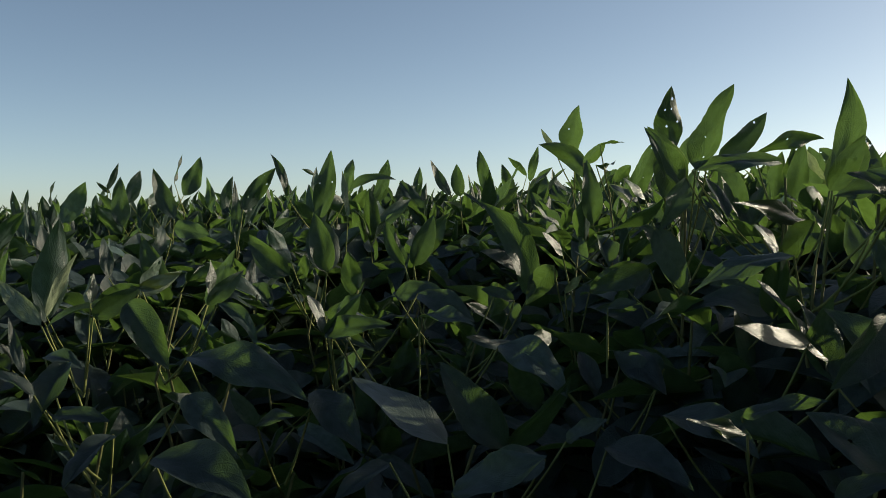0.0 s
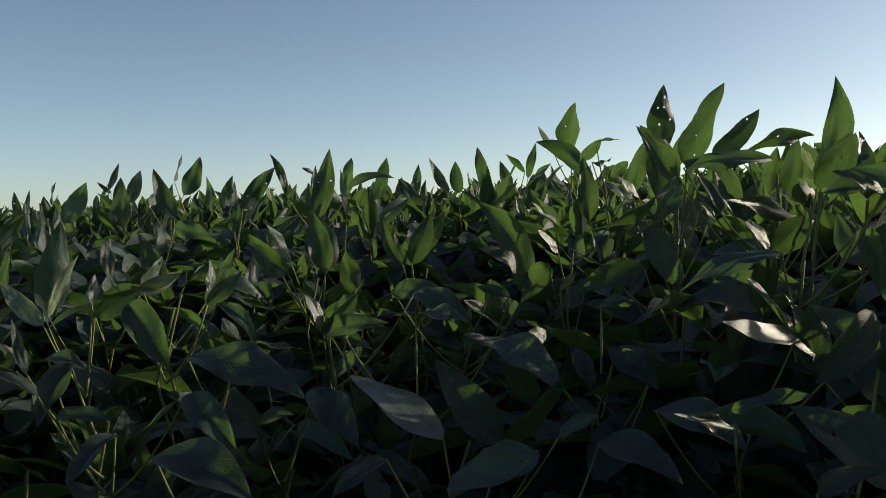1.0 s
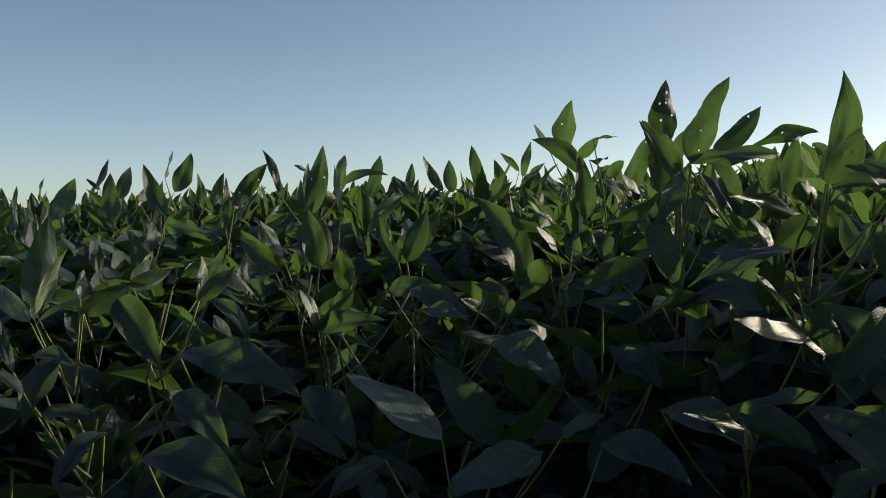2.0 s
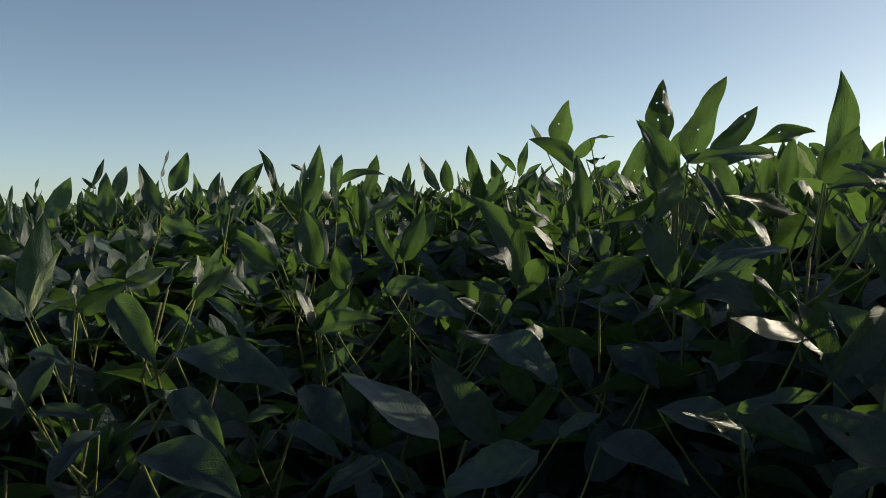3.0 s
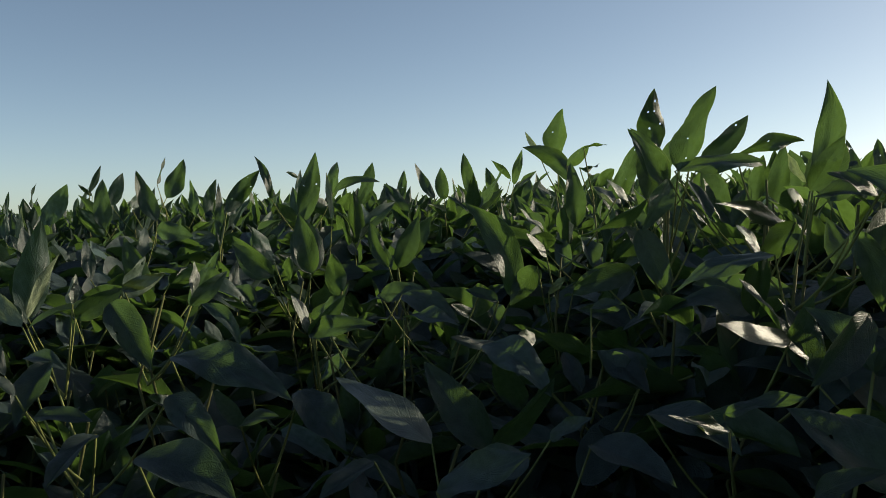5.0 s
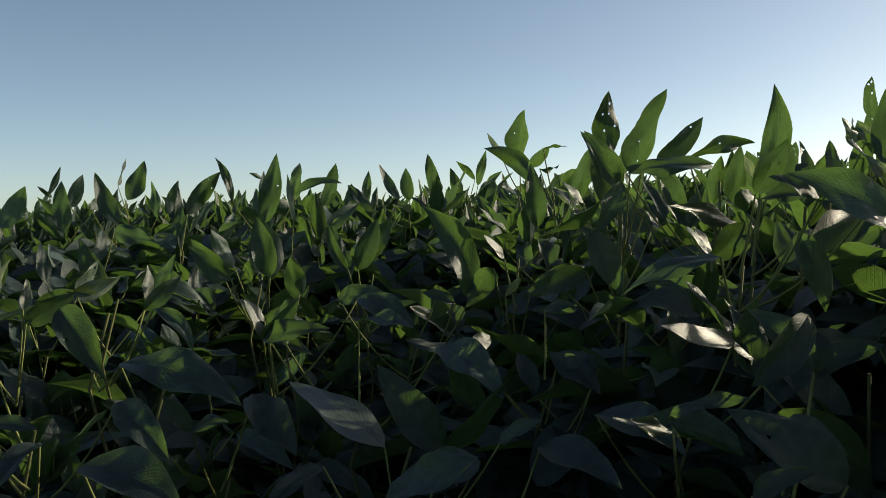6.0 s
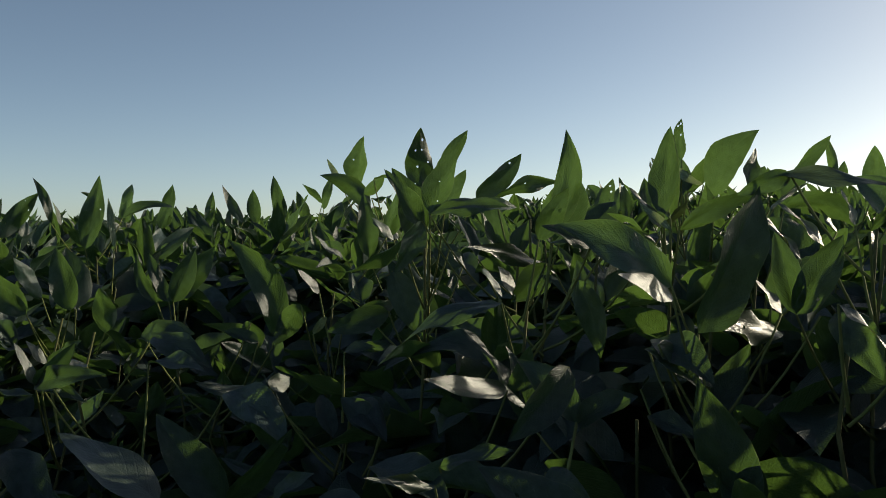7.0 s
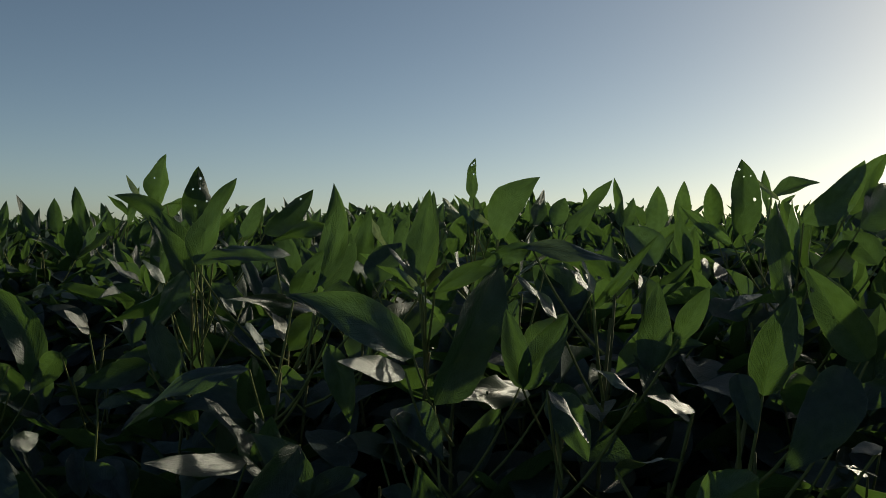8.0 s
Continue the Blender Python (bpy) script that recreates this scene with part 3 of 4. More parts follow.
soybean_plant(0.492, 0.789, 0.853, [
    ((0.565, 0.730, 0.883), (0.632, 0.760, 0.915), 0.005, 58, -0.05, 0.35, 0.02, 0, 1),
    ((0.588, 0.754, 0.768), (0.467, 0.655, 0.782), 0.034, -60, 0.02, 0.08, 0.00, 1, 2),
    ((0.492, 0.766, 0.865), (0.578, 0.749, 0.903), 0.022, 104, 0.05, 0.28, 0.08, 0, 0),
    ((0.480, 0.760, 0.875), (0.493, 0.815, 0.906), 0.008, -47, 0.05, 0.27, -0.02, 0, 1),
    ((0.469, 0.737, 0.865), (0.450, 0.766, 0.891), 0.008, -61, 0.01, 0.28, -0.01, 0, 1),
    ((0.477, 0.769, 0.879), (0.491, 0.782, 0.967), 0.033, 7, -0.02, 0.37, 0.02, 1, 0),
    ((0.482, 0.785, 0.867), (0.453, 0.796, 0.908), 0.018, -29, 0.04, 0.08, 0.00, 0, 2),
    ((0.484, 0.784, 0.870), (0.503, 0.768, 0.895), 0.016, 155, 0.04, 0.08, 0.00, 0, 2),
])
soybean_plant(-0.123, 2.616, 0.851, [
    ((-0.136, 2.586, 0.881), (-0.122, 2.622, 0.968), 0.039, 37, 0.02, 0.31, -0.03, 0, 0),
])
soybean_plant(0.388, 0.868, 0.843, [
    ((0.464, 0.839, 0.873), (0.515, 0.856, 0.846), 0.010, -50, 0.05, 0.20, -0.02, 0, 0),
    ((0.397, 0.863, 0.853), (0.430, 0.819, 0.853), 0.045, 27, 0.10, 0.37, 0.02, 0, 0),
    ((0.399, 0.871, 0.864), (0.416, 0.875, 0.975), 0.034, 62, -0.02, 0.35, -0.09, 0, 0),
    ((0.330, 0.901, 0.826), (0.347, 0.883, 0.795), 0.018, -1, 0.04, 0.08, 0.00, 0, 2),
    ((0.487, 0.793, 0.861), (0.505, 0.808, 0.967), 0.027, 30, 0.04, 0.30, 0.00, 0, 0),
])
soybean_plant(-0.453, 1.866, 0.836, [
    ((-0.438, 1.872, 0.866), (-0.365, 1.875, 0.958), 0.045, -75, 0.07, 0.40, -0.02, 3, 0),
    ((-0.437, 1.800, 0.793), (-0.439, 1.804, 0.927), 0.024, -7, 0.04, 0.19, 0.00, 0, 0),
])
soybean_plant(0.184, 1.192, 0.833, [
    ((0.260, 1.162, 0.863), (0.292, 1.144, 0.943), 0.035, -96, -0.04, 0.35, -0.01, 2, 0),
    ((0.196, 1.144, 0.735), (0.274, 1.153, 0.772), 0.034, 72, 0.25, 0.36, 0.02, 0, 0),
    ((0.170, 1.209, 0.783), (0.139, 1.190, 0.817), 0.020, -66, 0.02, 0.08, -0.01, 0, 2),
    ((0.156, 1.092, 0.738), (0.170, 1.044, 0.765), 0.012, -37, 0.05, 0.16, 0.01, 0, 1),
    ((0.141, 1.088, 0.775), (0.107, 1.108, 0.723), 0.037, 73, 0.09, 0.28, 0.02, 0, 0),
])
soybean_plant(0.868, 0.681, 0.821, [
    ((0.841, 0.667, 0.851), (0.828, 0.674, 0.964), 0.033, 105, 0.02, 0.20, -0.01, 0, 0),
    ((0.810, 0.644, 0.794), (0.839, 0.661, 0.869), 0.043, 20, -0.02, 0.27, 0.02, 0, 0),
    ((0.837, 0.621, 0.794), (0.821, 0.679, 0.751), 0.051, 108, 0.06, 0.38, -0.00, 0, 0),
    ((0.901, 0.647, 0.844), (0.819, 0.631, 0.896), 0.039, 80, -0.02, 0.17, 0.01, 0, 0),
    ((0.884, 0.615, 0.804), (0.892, 0.640, 0.855), 0.046, -62, -0.05, 0.33, 0.01, 2, 0),
])
soybean_plant(-0.648, 2.031, 0.820, [
    ((-0.631, 2.001, 0.850), (-0.679, 2.005, 0.969), 0.048, -60, -0.10, 0.38, 0.02, 0, 0),
])
soybean_plant(-1.332, 2.732, 0.819, [
    ((-1.342, 2.702, 0.849), (-1.364, 2.705, 0.952), 0.033, -63, -0.02, 0.18, 0.03, 1, 0),
])
soybean_plant(-0.200, 1.731, 0.816, [
    ((-0.189, 1.701, 0.846), (-0.200, 1.704, 0.941), 0.017, -42, 0.01, 0.21, 0.00, 0, 1),
])
soybean_plant(-1.078, 2.297, 0.815, [
    ((-1.028, 2.301, 0.845), (-0.964, 2.305, 0.956), 0.063, -84, 0.07, 0.20, 0.01, 0, 0),
    ((-1.128, 2.300, 0.800), (-1.119, 2.304, 0.938), 0.026, -68, 0.09, 0.35, 0.00, 1, 0),
    ((-1.055, 2.199, 0.779), (-1.039, 2.203, 0.896), 0.022, -96, -0.03, 0.18, 0.02, 0, 1),
])
soybean_plant(0.801, 0.843, 0.804, [
    ((0.842, 0.786, 0.834), (0.917, 0.798, 0.858), 0.048, 30, -0.05, 0.20, 0.00, 0, 0),
    ((0.751, 0.900, 0.791), (0.769, 0.850, 0.762), 0.021, 91, 0.05, 0.38, -0.03, 0, 0),
])
soybean_plant(-0.520, 1.556, 0.802, [
    ((-0.479, 1.519, 0.832), (-0.405, 1.482, 0.816), 0.042, 62, -0.01, 0.31, -0.03, 0, 0),
    ((-0.533, 1.575, 0.775), (-0.535, 1.625, 0.835), 0.031, 49, 0.05, 0.22, 0.00, 0, 0),
    ((-0.584, 1.483, 0.743), (-0.605, 1.515, 0.814), 0.027, 5, 0.10, 0.19, 0.03, 1, 0),
])
soybean_plant(0.632, 0.585, 0.763, [
    ((0.603, 0.509, 0.793), (0.548, 0.490, 0.810), 0.016, -50, 0.02, 0.08, 0.03, 0, 2),
    ((0.671, 0.601, 0.762), (0.655, 0.596, 0.769), 0.011, -48, 0.02, 0.08, 0.01, 0, 2),
])
soybean_plant(0.713, 0.727, 0.757, [
    ((0.695, 0.697, 0.787), (0.708, 0.704, 0.879), 0.039, 41, 0.00, 0.18, -0.01, 0, 0),
])
soybean_plant(-0.212, 1.462, 0.733, [
    ((-0.271, 1.519, 0.763), (-0.304, 1.481, 0.832), 0.036, 91, 0.02, 0.26, 0.02, 0, 0),
    ((-0.263, 1.398, 0.745), (-0.319, 1.400, 0.817), 0.048, -98, 0.03, 0.22, 0.01, 0, 0),
    ((-0.191, 1.393, 0.753), (-0.208, 1.406, 0.848), 0.068, -28, -0.03, 0.21, -0.03, 0, 0),
    ((-0.154, 1.419, 0.713), (-0.154, 1.377, 0.787), 0.041, 1, 0.04, 0.16, 0.02, 0, 0),
])
soybean_plant(-0.056, 1.525, 0.731, [
    ((-0.052, 1.499, 0.761), (0.009, 1.501, 0.848), 0.054, 115, -0.02, 0.39, 0.03, 0, 0),
    ((-0.066, 1.491, 0.756), (-0.100, 1.508, 0.838), 0.030, -39, -0.04, 0.39, 0.03, 0, 0),
])
soybean_plant(0.276, 0.746, 0.718, [
    ((0.303, 0.704, 0.728), (0.219, 0.638, 0.751), 0.023, -63, 0.01, 0.08, 0.02, 0, 2),
    ((0.227, 0.636, 0.670), (0.169, 0.594, 0.691), 0.013, -58, 0.02, 0.08, 0.02, 1, 2),
    ((0.333, 0.634, 0.757), (0.277, 0.609, 0.707), 0.035, -76, 0.05, 0.50, 0.00, 0, 0),
    ((0.191, 0.737, 0.661), (0.243, 0.652, 0.645), 0.046, 20, 0.05, 0.50, 0.05, 0, 0),
    ((0.240, 0.684, 0.671), (0.294, 0.647, 0.691), 0.019, 44, 0.06, 0.30, 0.00, 0, 0),
])
soybean_plant(0.033, 1.180, 0.716, [
    ((0.077, 1.185, 0.746), (0.066, 1.209, 0.696), 0.043, 57, 0.08, 0.37, -0.01, 0, 0),
    ((0.112, 1.118, 0.733), (0.050, 1.121, 0.859), 0.049, -75, 0.07, 0.40, -0.12, 0, 0),
    ((-0.069, 1.217, 0.731), (0.004, 1.179, 0.733), 0.043, 48, 0.04, 0.17, 0.02, 1, 0),
    ((0.089, 1.072, 0.732), (0.047, 1.076, 0.747), 0.020, -56, 0.06, 0.30, 0.00, 0, 3),
])
soybean_plant(0.181, 0.943, 0.716, [
    ((0.102, 0.959, 0.696), (0.125, 0.994, 0.700), 0.026, 67, 0.02, 0.08, -0.03, 1, 2),
    ((0.186, 0.890, 0.692), (0.214, 0.816, 0.662), 0.038, 23, 0.08, 0.30, 0.00, 0, 0),
    ((0.185, 0.958, 0.733), (0.217, 0.931, 0.739), 0.019, 43, 0.05, 0.30, 0.00, 0, 3),
    ((0.223, 0.860, 0.680), (0.185, 0.891, 0.693), 0.029, -38, 0.06, 0.30, 0.00, 0, 0),
    ((0.209, 0.838, 0.663), (0.174, 0.873, 0.697), 0.033, -35, 0.06, 0.30, 0.00, 0, 0),
])
soybean_plant(0.829, 0.561, 0.704, [
    ((0.840, 0.551, 0.734), (0.795, 0.542, 0.742), 0.013, -35, 0.02, 0.08, 0.02, 0, 2),
    ((0.780, 0.510, 0.728), (0.755, 0.514, 0.738), 0.012, -30, 0.02, 0.08, -0.00, 0, 2),
])
soybean_plant(-0.506, 1.272, 0.699, [
    ((-0.460, 1.281, 0.729), (-0.404, 1.315, 0.762), 0.028, 80, 0.00, 0.30, -0.00, 0, 1),
    ((-0.529, 1.271, 0.713), (-0.546, 1.325, 0.759), 0.022, -14, -0.05, 0.36, 0.03, 0, 1),
    ((-0.539, 1.317, 0.709), (-0.456, 1.278, 0.744), 0.038, -68, 0.05, 0.22, -0.01, 0, 0),
    ((-0.363, 1.294, 0.713), (-0.318, 1.303, 0.796), 0.032, -113, 0.06, 0.16, -0.02, 1, 0),
    ((-0.540, 1.147, 0.703), (-0.518, 1.151, 0.844), 0.052, -61, 0.05, 0.31, 0.03, 0, 0),
    ((-0.535, 1.143, 0.711), (-0.495, 1.153, 0.797), 0.019, -52, 0.04, 0.33, -0.02, 0, 1),
])
soybean_plant(-0.027, 0.922, 0.689, [
    ((-0.102, 0.884, 0.714), (-0.073, 0.909, 0.694), 0.007, -90, 0.20, 0.30, -0.01, 0, 1),
    ((-0.029, 0.994, 0.721), (0.036, 0.952, 0.715), 0.035, 16, 0.06, 0.20, 0.00, 0, 0),
    ((0.060, 0.909, 0.700), (0.121, 0.834, 0.657), 0.047, 29, 0.08, 0.30, 0.06, 0, 0),
    ((-0.121, 0.924, 0.707), (-0.073, 0.887, 0.699), 0.019, 32, 0.12, 0.40, 0.00, 0, 3),
])
soybean_plant(-0.130, 1.031, 0.689, [
    ((-0.145, 1.035, 0.719), (-0.163, 1.020, 0.747), 0.016, -65, 0.02, 0.08, 0.02, 0, 2),
    ((-0.141, 1.023, 0.719), (-0.094, 0.972, 0.751), 0.024, -100, -0.03, 0.28, 0.01, 1, 0),
    ((-0.123, 0.923, 0.713), (-0.088, 0.972, 0.724), 0.032, 37, 0.15, 0.27, 0.01, 0, 0),
    ((-0.031, 1.046, 0.745), (0.037, 0.993, 0.714), 0.042, 34, 0.08, 0.30, 0.00, 0, 0),
    ((-0.131, 0.933, 0.710), (-0.090, 0.922, 0.754), 0.027, 129, 0.06, 0.50, 0.00, 0, 3),
    ((-0.131, 0.933, 0.710), (-0.054, 0.892, 0.725), 0.029, 65, 0.12, 0.50, 0.00, 0, 3),
    ((-0.131, 0.933, 0.711), (-0.151, 0.935, 0.754), 0.016, -25, 0.04, 0.08, 0.00, 0, 2),
])
soybean_plant(-0.461, 1.081, 0.677, [
    ((-0.514, 1.082, 0.707), (-0.585, 1.114, 0.764), 0.029, -45, 0.04, 0.15, 0.02, 1, 1),
    ((-0.514, 1.097, 0.702), (-0.398, 1.097, 0.724), 0.032, 23, 0.12, 0.39, 0.01, 0, 0),
    ((-0.490, 0.987, 0.660), (-0.516, 1.006, 0.726), 0.015, -21, -0.05, 0.24, 0.01, 0, 0),
    ((-0.440, 1.058, 0.736), (-0.437, 1.062, 0.774), 0.017, 100, 0.04, 0.08, 0.00, 0, 2),
    ((-0.441, 1.067, 0.718), (-0.381, 1.072, 0.755), 0.032, 97, 0.05, 0.30, 0.00, 0, 3),
])
soybean_plant(0.017, 0.795, 0.673, [
    ((0.061, 0.848, 0.603), (-0.005, 0.869, 0.689), 0.049, -54, 0.05, 0.50, 0.04, 0, 0),
    ((0.063, 0.849, 0.606), (0.125, 0.837, 0.676), 0.042, 138, 0.04, 0.46, 0.00, 1, 0),
    ((0.107, 0.748, 0.636), (0.141, 0.727, 0.660), 0.021, 50, 0.05, 0.30, 0.00, 0, 0),
    ((0.088, 0.745, 0.621), (0.008, 0.722, 0.603), 0.044, -37, 0.05, 0.30, 0.00, 0, 0),
    ((0.002, 0.832, 0.613), (-0.097, 0.881, 0.672), 0.064, -9, 0.04, 0.08, 0.00, 0, 2),
])
soybean_plant(-0.162, 0.850, 0.629, [
    ((-0.178, 0.799, 0.642), (-0.204, 0.800, 0.676), 0.019, -68, 0.04, 0.20, 0.00, 0, 0),
    ((-0.178, 0.799, 0.642), (-0.136, 0.769, 0.656), 0.024, 36, 0.08, 0.40, 0.00, 0, 0),
    ((-0.127, 0.835, 0.668), (-0.076, 0.769, 0.623), 0.042, 24, 0.05, 0.40, 0.00, 0, 0),
])
soybean_plant(0.057, 0.650, 0.628, [
    ((0.005, 0.705, 0.605), (0.081, 0.670, 0.645), 0.042, 44, 0.05, 0.25, -0.05, 0, 0),
    ((0.139, 0.722, 0.638), (0.189, 0.642, 0.624), 0.043, 20, 0.05, 0.50, 0.00, 0, 0),
    ((-0.046, 0.691, 0.635), (-0.088, 0.660, 0.613), 0.026, -14, 0.05, 0.40, 0.00, 0, 0),
])
soybean_plant(-0.157, 0.640, 0.606, [
    ((-0.235, 0.677, 0.645), (-0.144, 0.631, 0.621), 0.047, 29, 0.06, 0.25, 0.05, 0, 0),
])
soybean_plant(-0.332, 0.921, 0.593, [
])
soybean_plant(-0.223, 0.863, 0.742, [
    ((-0.253, 0.833, 0.702), (-0.125, 0.774, 0.669), 0.051, 34, 0.06, 0.35, 0.05, 0, 0),
])
soybean_plant(-0.325, 0.795, 0.700, [
    ((-0.355, 0.765, 0.660), (-0.295, 0.746, 0.659), 0.024, 34, 0.08, 0.30, 0.00, 0, 0),
    ((-0.235, 0.770, 0.677), (-0.181, 0.733, 0.634), 0.035, 36, 0.05, 0.50, 0.00, 1, 0),
    ((-0.362, 0.814, 0.702), (-0.368, 0.756, 0.651), 0.035, -4, 0.05, 0.50, 0.00, 0, 0),
    ((-0.271, 0.690, 0.661), (-0.287, 0.631, 0.634), 0.030, 4, 0.05, 0.50, 0.00, 0, 0),
    ((-0.414, 0.878, 0.697), (-0.364, 0.855, 0.687), 0.025, 29, 0.14, 0.40, 0.00, 0, 0),
    ((-0.370, 0.762, 0.680), (-0.407, 0.747, 0.706), 0.021, -21, 0.05, 0.30, 0.00, 0, 0),
])
soybean_plant(-0.318, 0.964, 0.788, [
    ((-0.348, 0.934, 0.748), (-0.293, 0.902, 0.678), 0.043, 42, 0.05, 0.50, 0.00, 1, 0),
    ((-0.256, 0.963, 0.743), (-0.209, 0.947, 0.692), 0.021, 38, 0.10, 0.50, 0.10, 0, 0),
    ((-0.371, 1.033, 0.755), (-0.317, 1.031, 0.775), 0.019, 100, 0.04, 0.08, 0.00, 0, 2),
])
soybean_plant(-0.124, 1.137, 0.792, [
])
soybean_plant(0.342, 0.787, 0.838, [
    ((0.312, 0.757, 0.798), (0.222, 0.766, 0.763), 0.044, -18, 0.06, 0.20, -0.08, 0, 0),
    ((0.381, 0.753, 0.820), (0.401, 0.739, 0.747), 0.029, 76, 0.06, 0.40, 0.06, 0, 0),
    ((0.356, 0.783, 0.856), (0.381, 0.767, 0.906), 0.026, 98, 0.04, 0.30, 0.00, 2, 0),
    ((0.378, 0.705, 0.849), (0.333, 0.704, 0.868), 0.022, -56, 0.08, 0.30, 0.00, 0, 0),
])
soybean_plant(0.278, 0.569, 0.689, [
    ((0.248, 0.539, 0.649), (0.278, 0.508, 0.674), 0.022, 47, 0.05, 0.30, 0.00, 0, 0),
    ((0.312, 0.627, 0.678), (0.331, 0.572, 0.665), 0.027, 58, 0.05, 0.40, 0.00, 0, 0),
    ((0.321, 0.555, 0.649), (0.247, 0.580, 0.698), 0.051, -48, 0.06, 0.40, 0.05, 2, 0),
    ((0.345, 0.650, 0.710), (0.302, 0.676, 0.759), 0.037, -40, 0.05, 0.40, 0.00, 0, 0),
    ((0.345, 0.649, 0.709), (0.381, 0.612, 0.736), 0.033, 50, 0.05, 0.40, 0.00, 0, 0),
])
soybean_plant(0.440, 0.596, 0.736, [
    ((0.413, 0.679, 0.729), (0.417, 0.671, 0.745), 0.008, -158, 0.04, 0.08, 0.00, 0, 2),
    ((0.448, 0.646, 0.779), (0.520, 0.673, 0.902), 0.060, 86, 0.05, 0.38, 0.03, 0, 0),
    ((0.416, 0.672, 0.765), (0.435, 0.615, 0.738), 0.033, 16, 0.05, 0.40, 0.00, 0, 0),
])
soybean_plant(0.586, 0.437, 0.878, [
    ((0.556, 0.407, 0.838), (0.548, 0.380, 0.807), 0.019, 29, 0.04, 0.45, 0.00, 0, 0),
    ((0.630, 0.393, 0.841), (0.569, 0.381, 0.782), 0.039, -40, 0.06, 0.30, 0.05, 0, 0),
    ((0.612, 0.447, 0.814), (0.625, 0.433, 0.884), 0.033, 96, 0.04, 0.45, 0.03, 0, 0),
    ((0.697, 0.438, 0.836), (0.657, 0.458, 0.903), 0.036, -106, 0.05, 0.55, 0.00, 2, 0),
    ((0.491, 0.440, 0.776), (0.509, 0.394, 0.791), 0.021, -12, 0.04, 0.08, 0.00, 0, 2),
    ((0.590, 0.362, 0.789), (0.590, 0.333, 0.791), 0.013, -14, 0.04, 0.08, 0.00, 0, 2),
    ((0.623, 0.360, 0.799), (0.597, 0.358, 0.798), 0.011, -35, 0.04, 0.08, 0.00, 0, 2),
])
soybean_plant(0.600, 0.629, 0.901, [
    ((0.570, 0.599, 0.861), (0.602, 0.556, 0.924), 0.011, 106, 0.04, 0.60, 0.00, 0, 0),
    ((0.507, 0.601, 0.797), (0.542, 0.592, 0.859), 0.032, 77, 0.04, 0.46, 0.00, 2, 0),
    ((0.507, 0.601, 0.797), (0.497, 0.615, 0.862), 0.026, -61, 0.05, 0.55, 0.00, 0, 0),
    ((0.622, 0.685, 0.867), (0.612, 0.692, 0.901), 0.016, -21, 0.04, 0.08, 0.00, 0, 2),
    ((0.558, 0.639, 0.850), (0.527, 0.658, 0.887), 0.017, -24, 0.04, 0.08, 0.00, 0, 2),
    ((0.649, 0.591, 0.835), (0.671, 0.578, 0.881), 0.024, 82, 0.05, 0.30, 0.00, 0, 0),
    ((0.548, 0.671, 0.912), (0.503, 0.681, 0.894), 0.021, -87, 0.06, 0.30, 0.00, 0, 0),
])
soybean_plant(0.282, 0.997, 0.897, [
    ((0.252, 0.967, 0.857), (0.187, 0.982, 0.820), 0.033, -154, 0.06, 0.30, 0.00, 0, 0),
    ((0.238, 0.951, 0.822), (0.267, 0.929, 0.749), 0.037, 71, 0.04, 0.30, 0.00, 0, 3),
    ((0.314, 1.002, 0.845), (0.333, 0.996, 0.822), 0.014, 27, 0.04, 0.08, 0.00, 0, 2),
    ((0.236, 0.970, 0.775), (0.165, 0.963, 0.754), 0.033, -84, 0.08, 0.30, 0.00, 0, 3),
    ((0.292, 1.031, 0.873), (0.249, 1.034, 0.945), 0.036, -90, 0.05, 0.50, 0.00, 0, 0),
    ((0.258, 1.083, 0.857), (0.230, 1.085, 0.886), 0.018, -41, 0.04, 0.08, 0.00, 0, 2),
])
soybean_plant(-0.355, 1.111, 0.792, [
    ((-0.385, 1.081, 0.752), (-0.360, 1.091, 0.794), 0.022, 120, 0.04, 0.08, 0.00, 3, 2),
    ((-0.292, 1.057, 0.738), (-0.290, 1.060, 0.789), 0.018, 94, 0.04, 0.08, 0.00, 0, 2),
    ((-0.294, 1.055, 0.733), (-0.251, 1.070, 0.775), 0.025, 87, 0.05, 0.40, 0.00, 0, 0),
])
soybean_plant(-0.201, 1.307, 0.796, [
    ((-0.231, 1.277, 0.756), (-0.291, 1.267, 0.807), 0.036, -89, 0.06, 0.30, 0.00, 0, 3),
    ((-0.175, 1.286, 0.759), (-0.194, 1.285, 0.850), 0.042, -85, 0.05, 0.30, 0.00, 0, 0),
])
soybean_plant(-0.029, 1.327, 0.807, [
    ((-0.059, 1.297, 0.767), (-0.087, 1.297, 0.838), 0.022, -88, 0.05, 0.50, 0.10, 0, 3),
    ((-0.048, 1.397, 0.761), (-0.014, 1.400, 0.846), 0.041, 88, 0.05, 0.40, 0.00, 0, 0),
])
soybean_plant(0.517, 0.553, 0.851, [
    ((0.487, 0.523, 0.811), (0.499, 0.485, 0.781), 0.014, -12, 0.04, 0.08, 0.00, 0, 2),
    ((0.545, 0.499, 0.810), (0.514, 0.511, 0.828), 0.010, -33, 0.04, 0.08, 0.00, 0, 2),
    ((0.513, 0.562, 0.801), (0.522, 0.523, 0.757), 0.033, 51, 0.06, 0.40, 0.04, 0, 0),
])


# ---- the field round about ----
def field_plant(height, seed, nodes, whole):
    r = random.Random(seed)
    plant = tagged(new("soybean_plant"), PLANT_LABEL, "plant", "soybean plants in the field")
    stem_of(plant, height - 0.06, r)
    foliage(plant, height, r, 0.25, height - 0.07, nodes, 0.17, whole)
    return plant


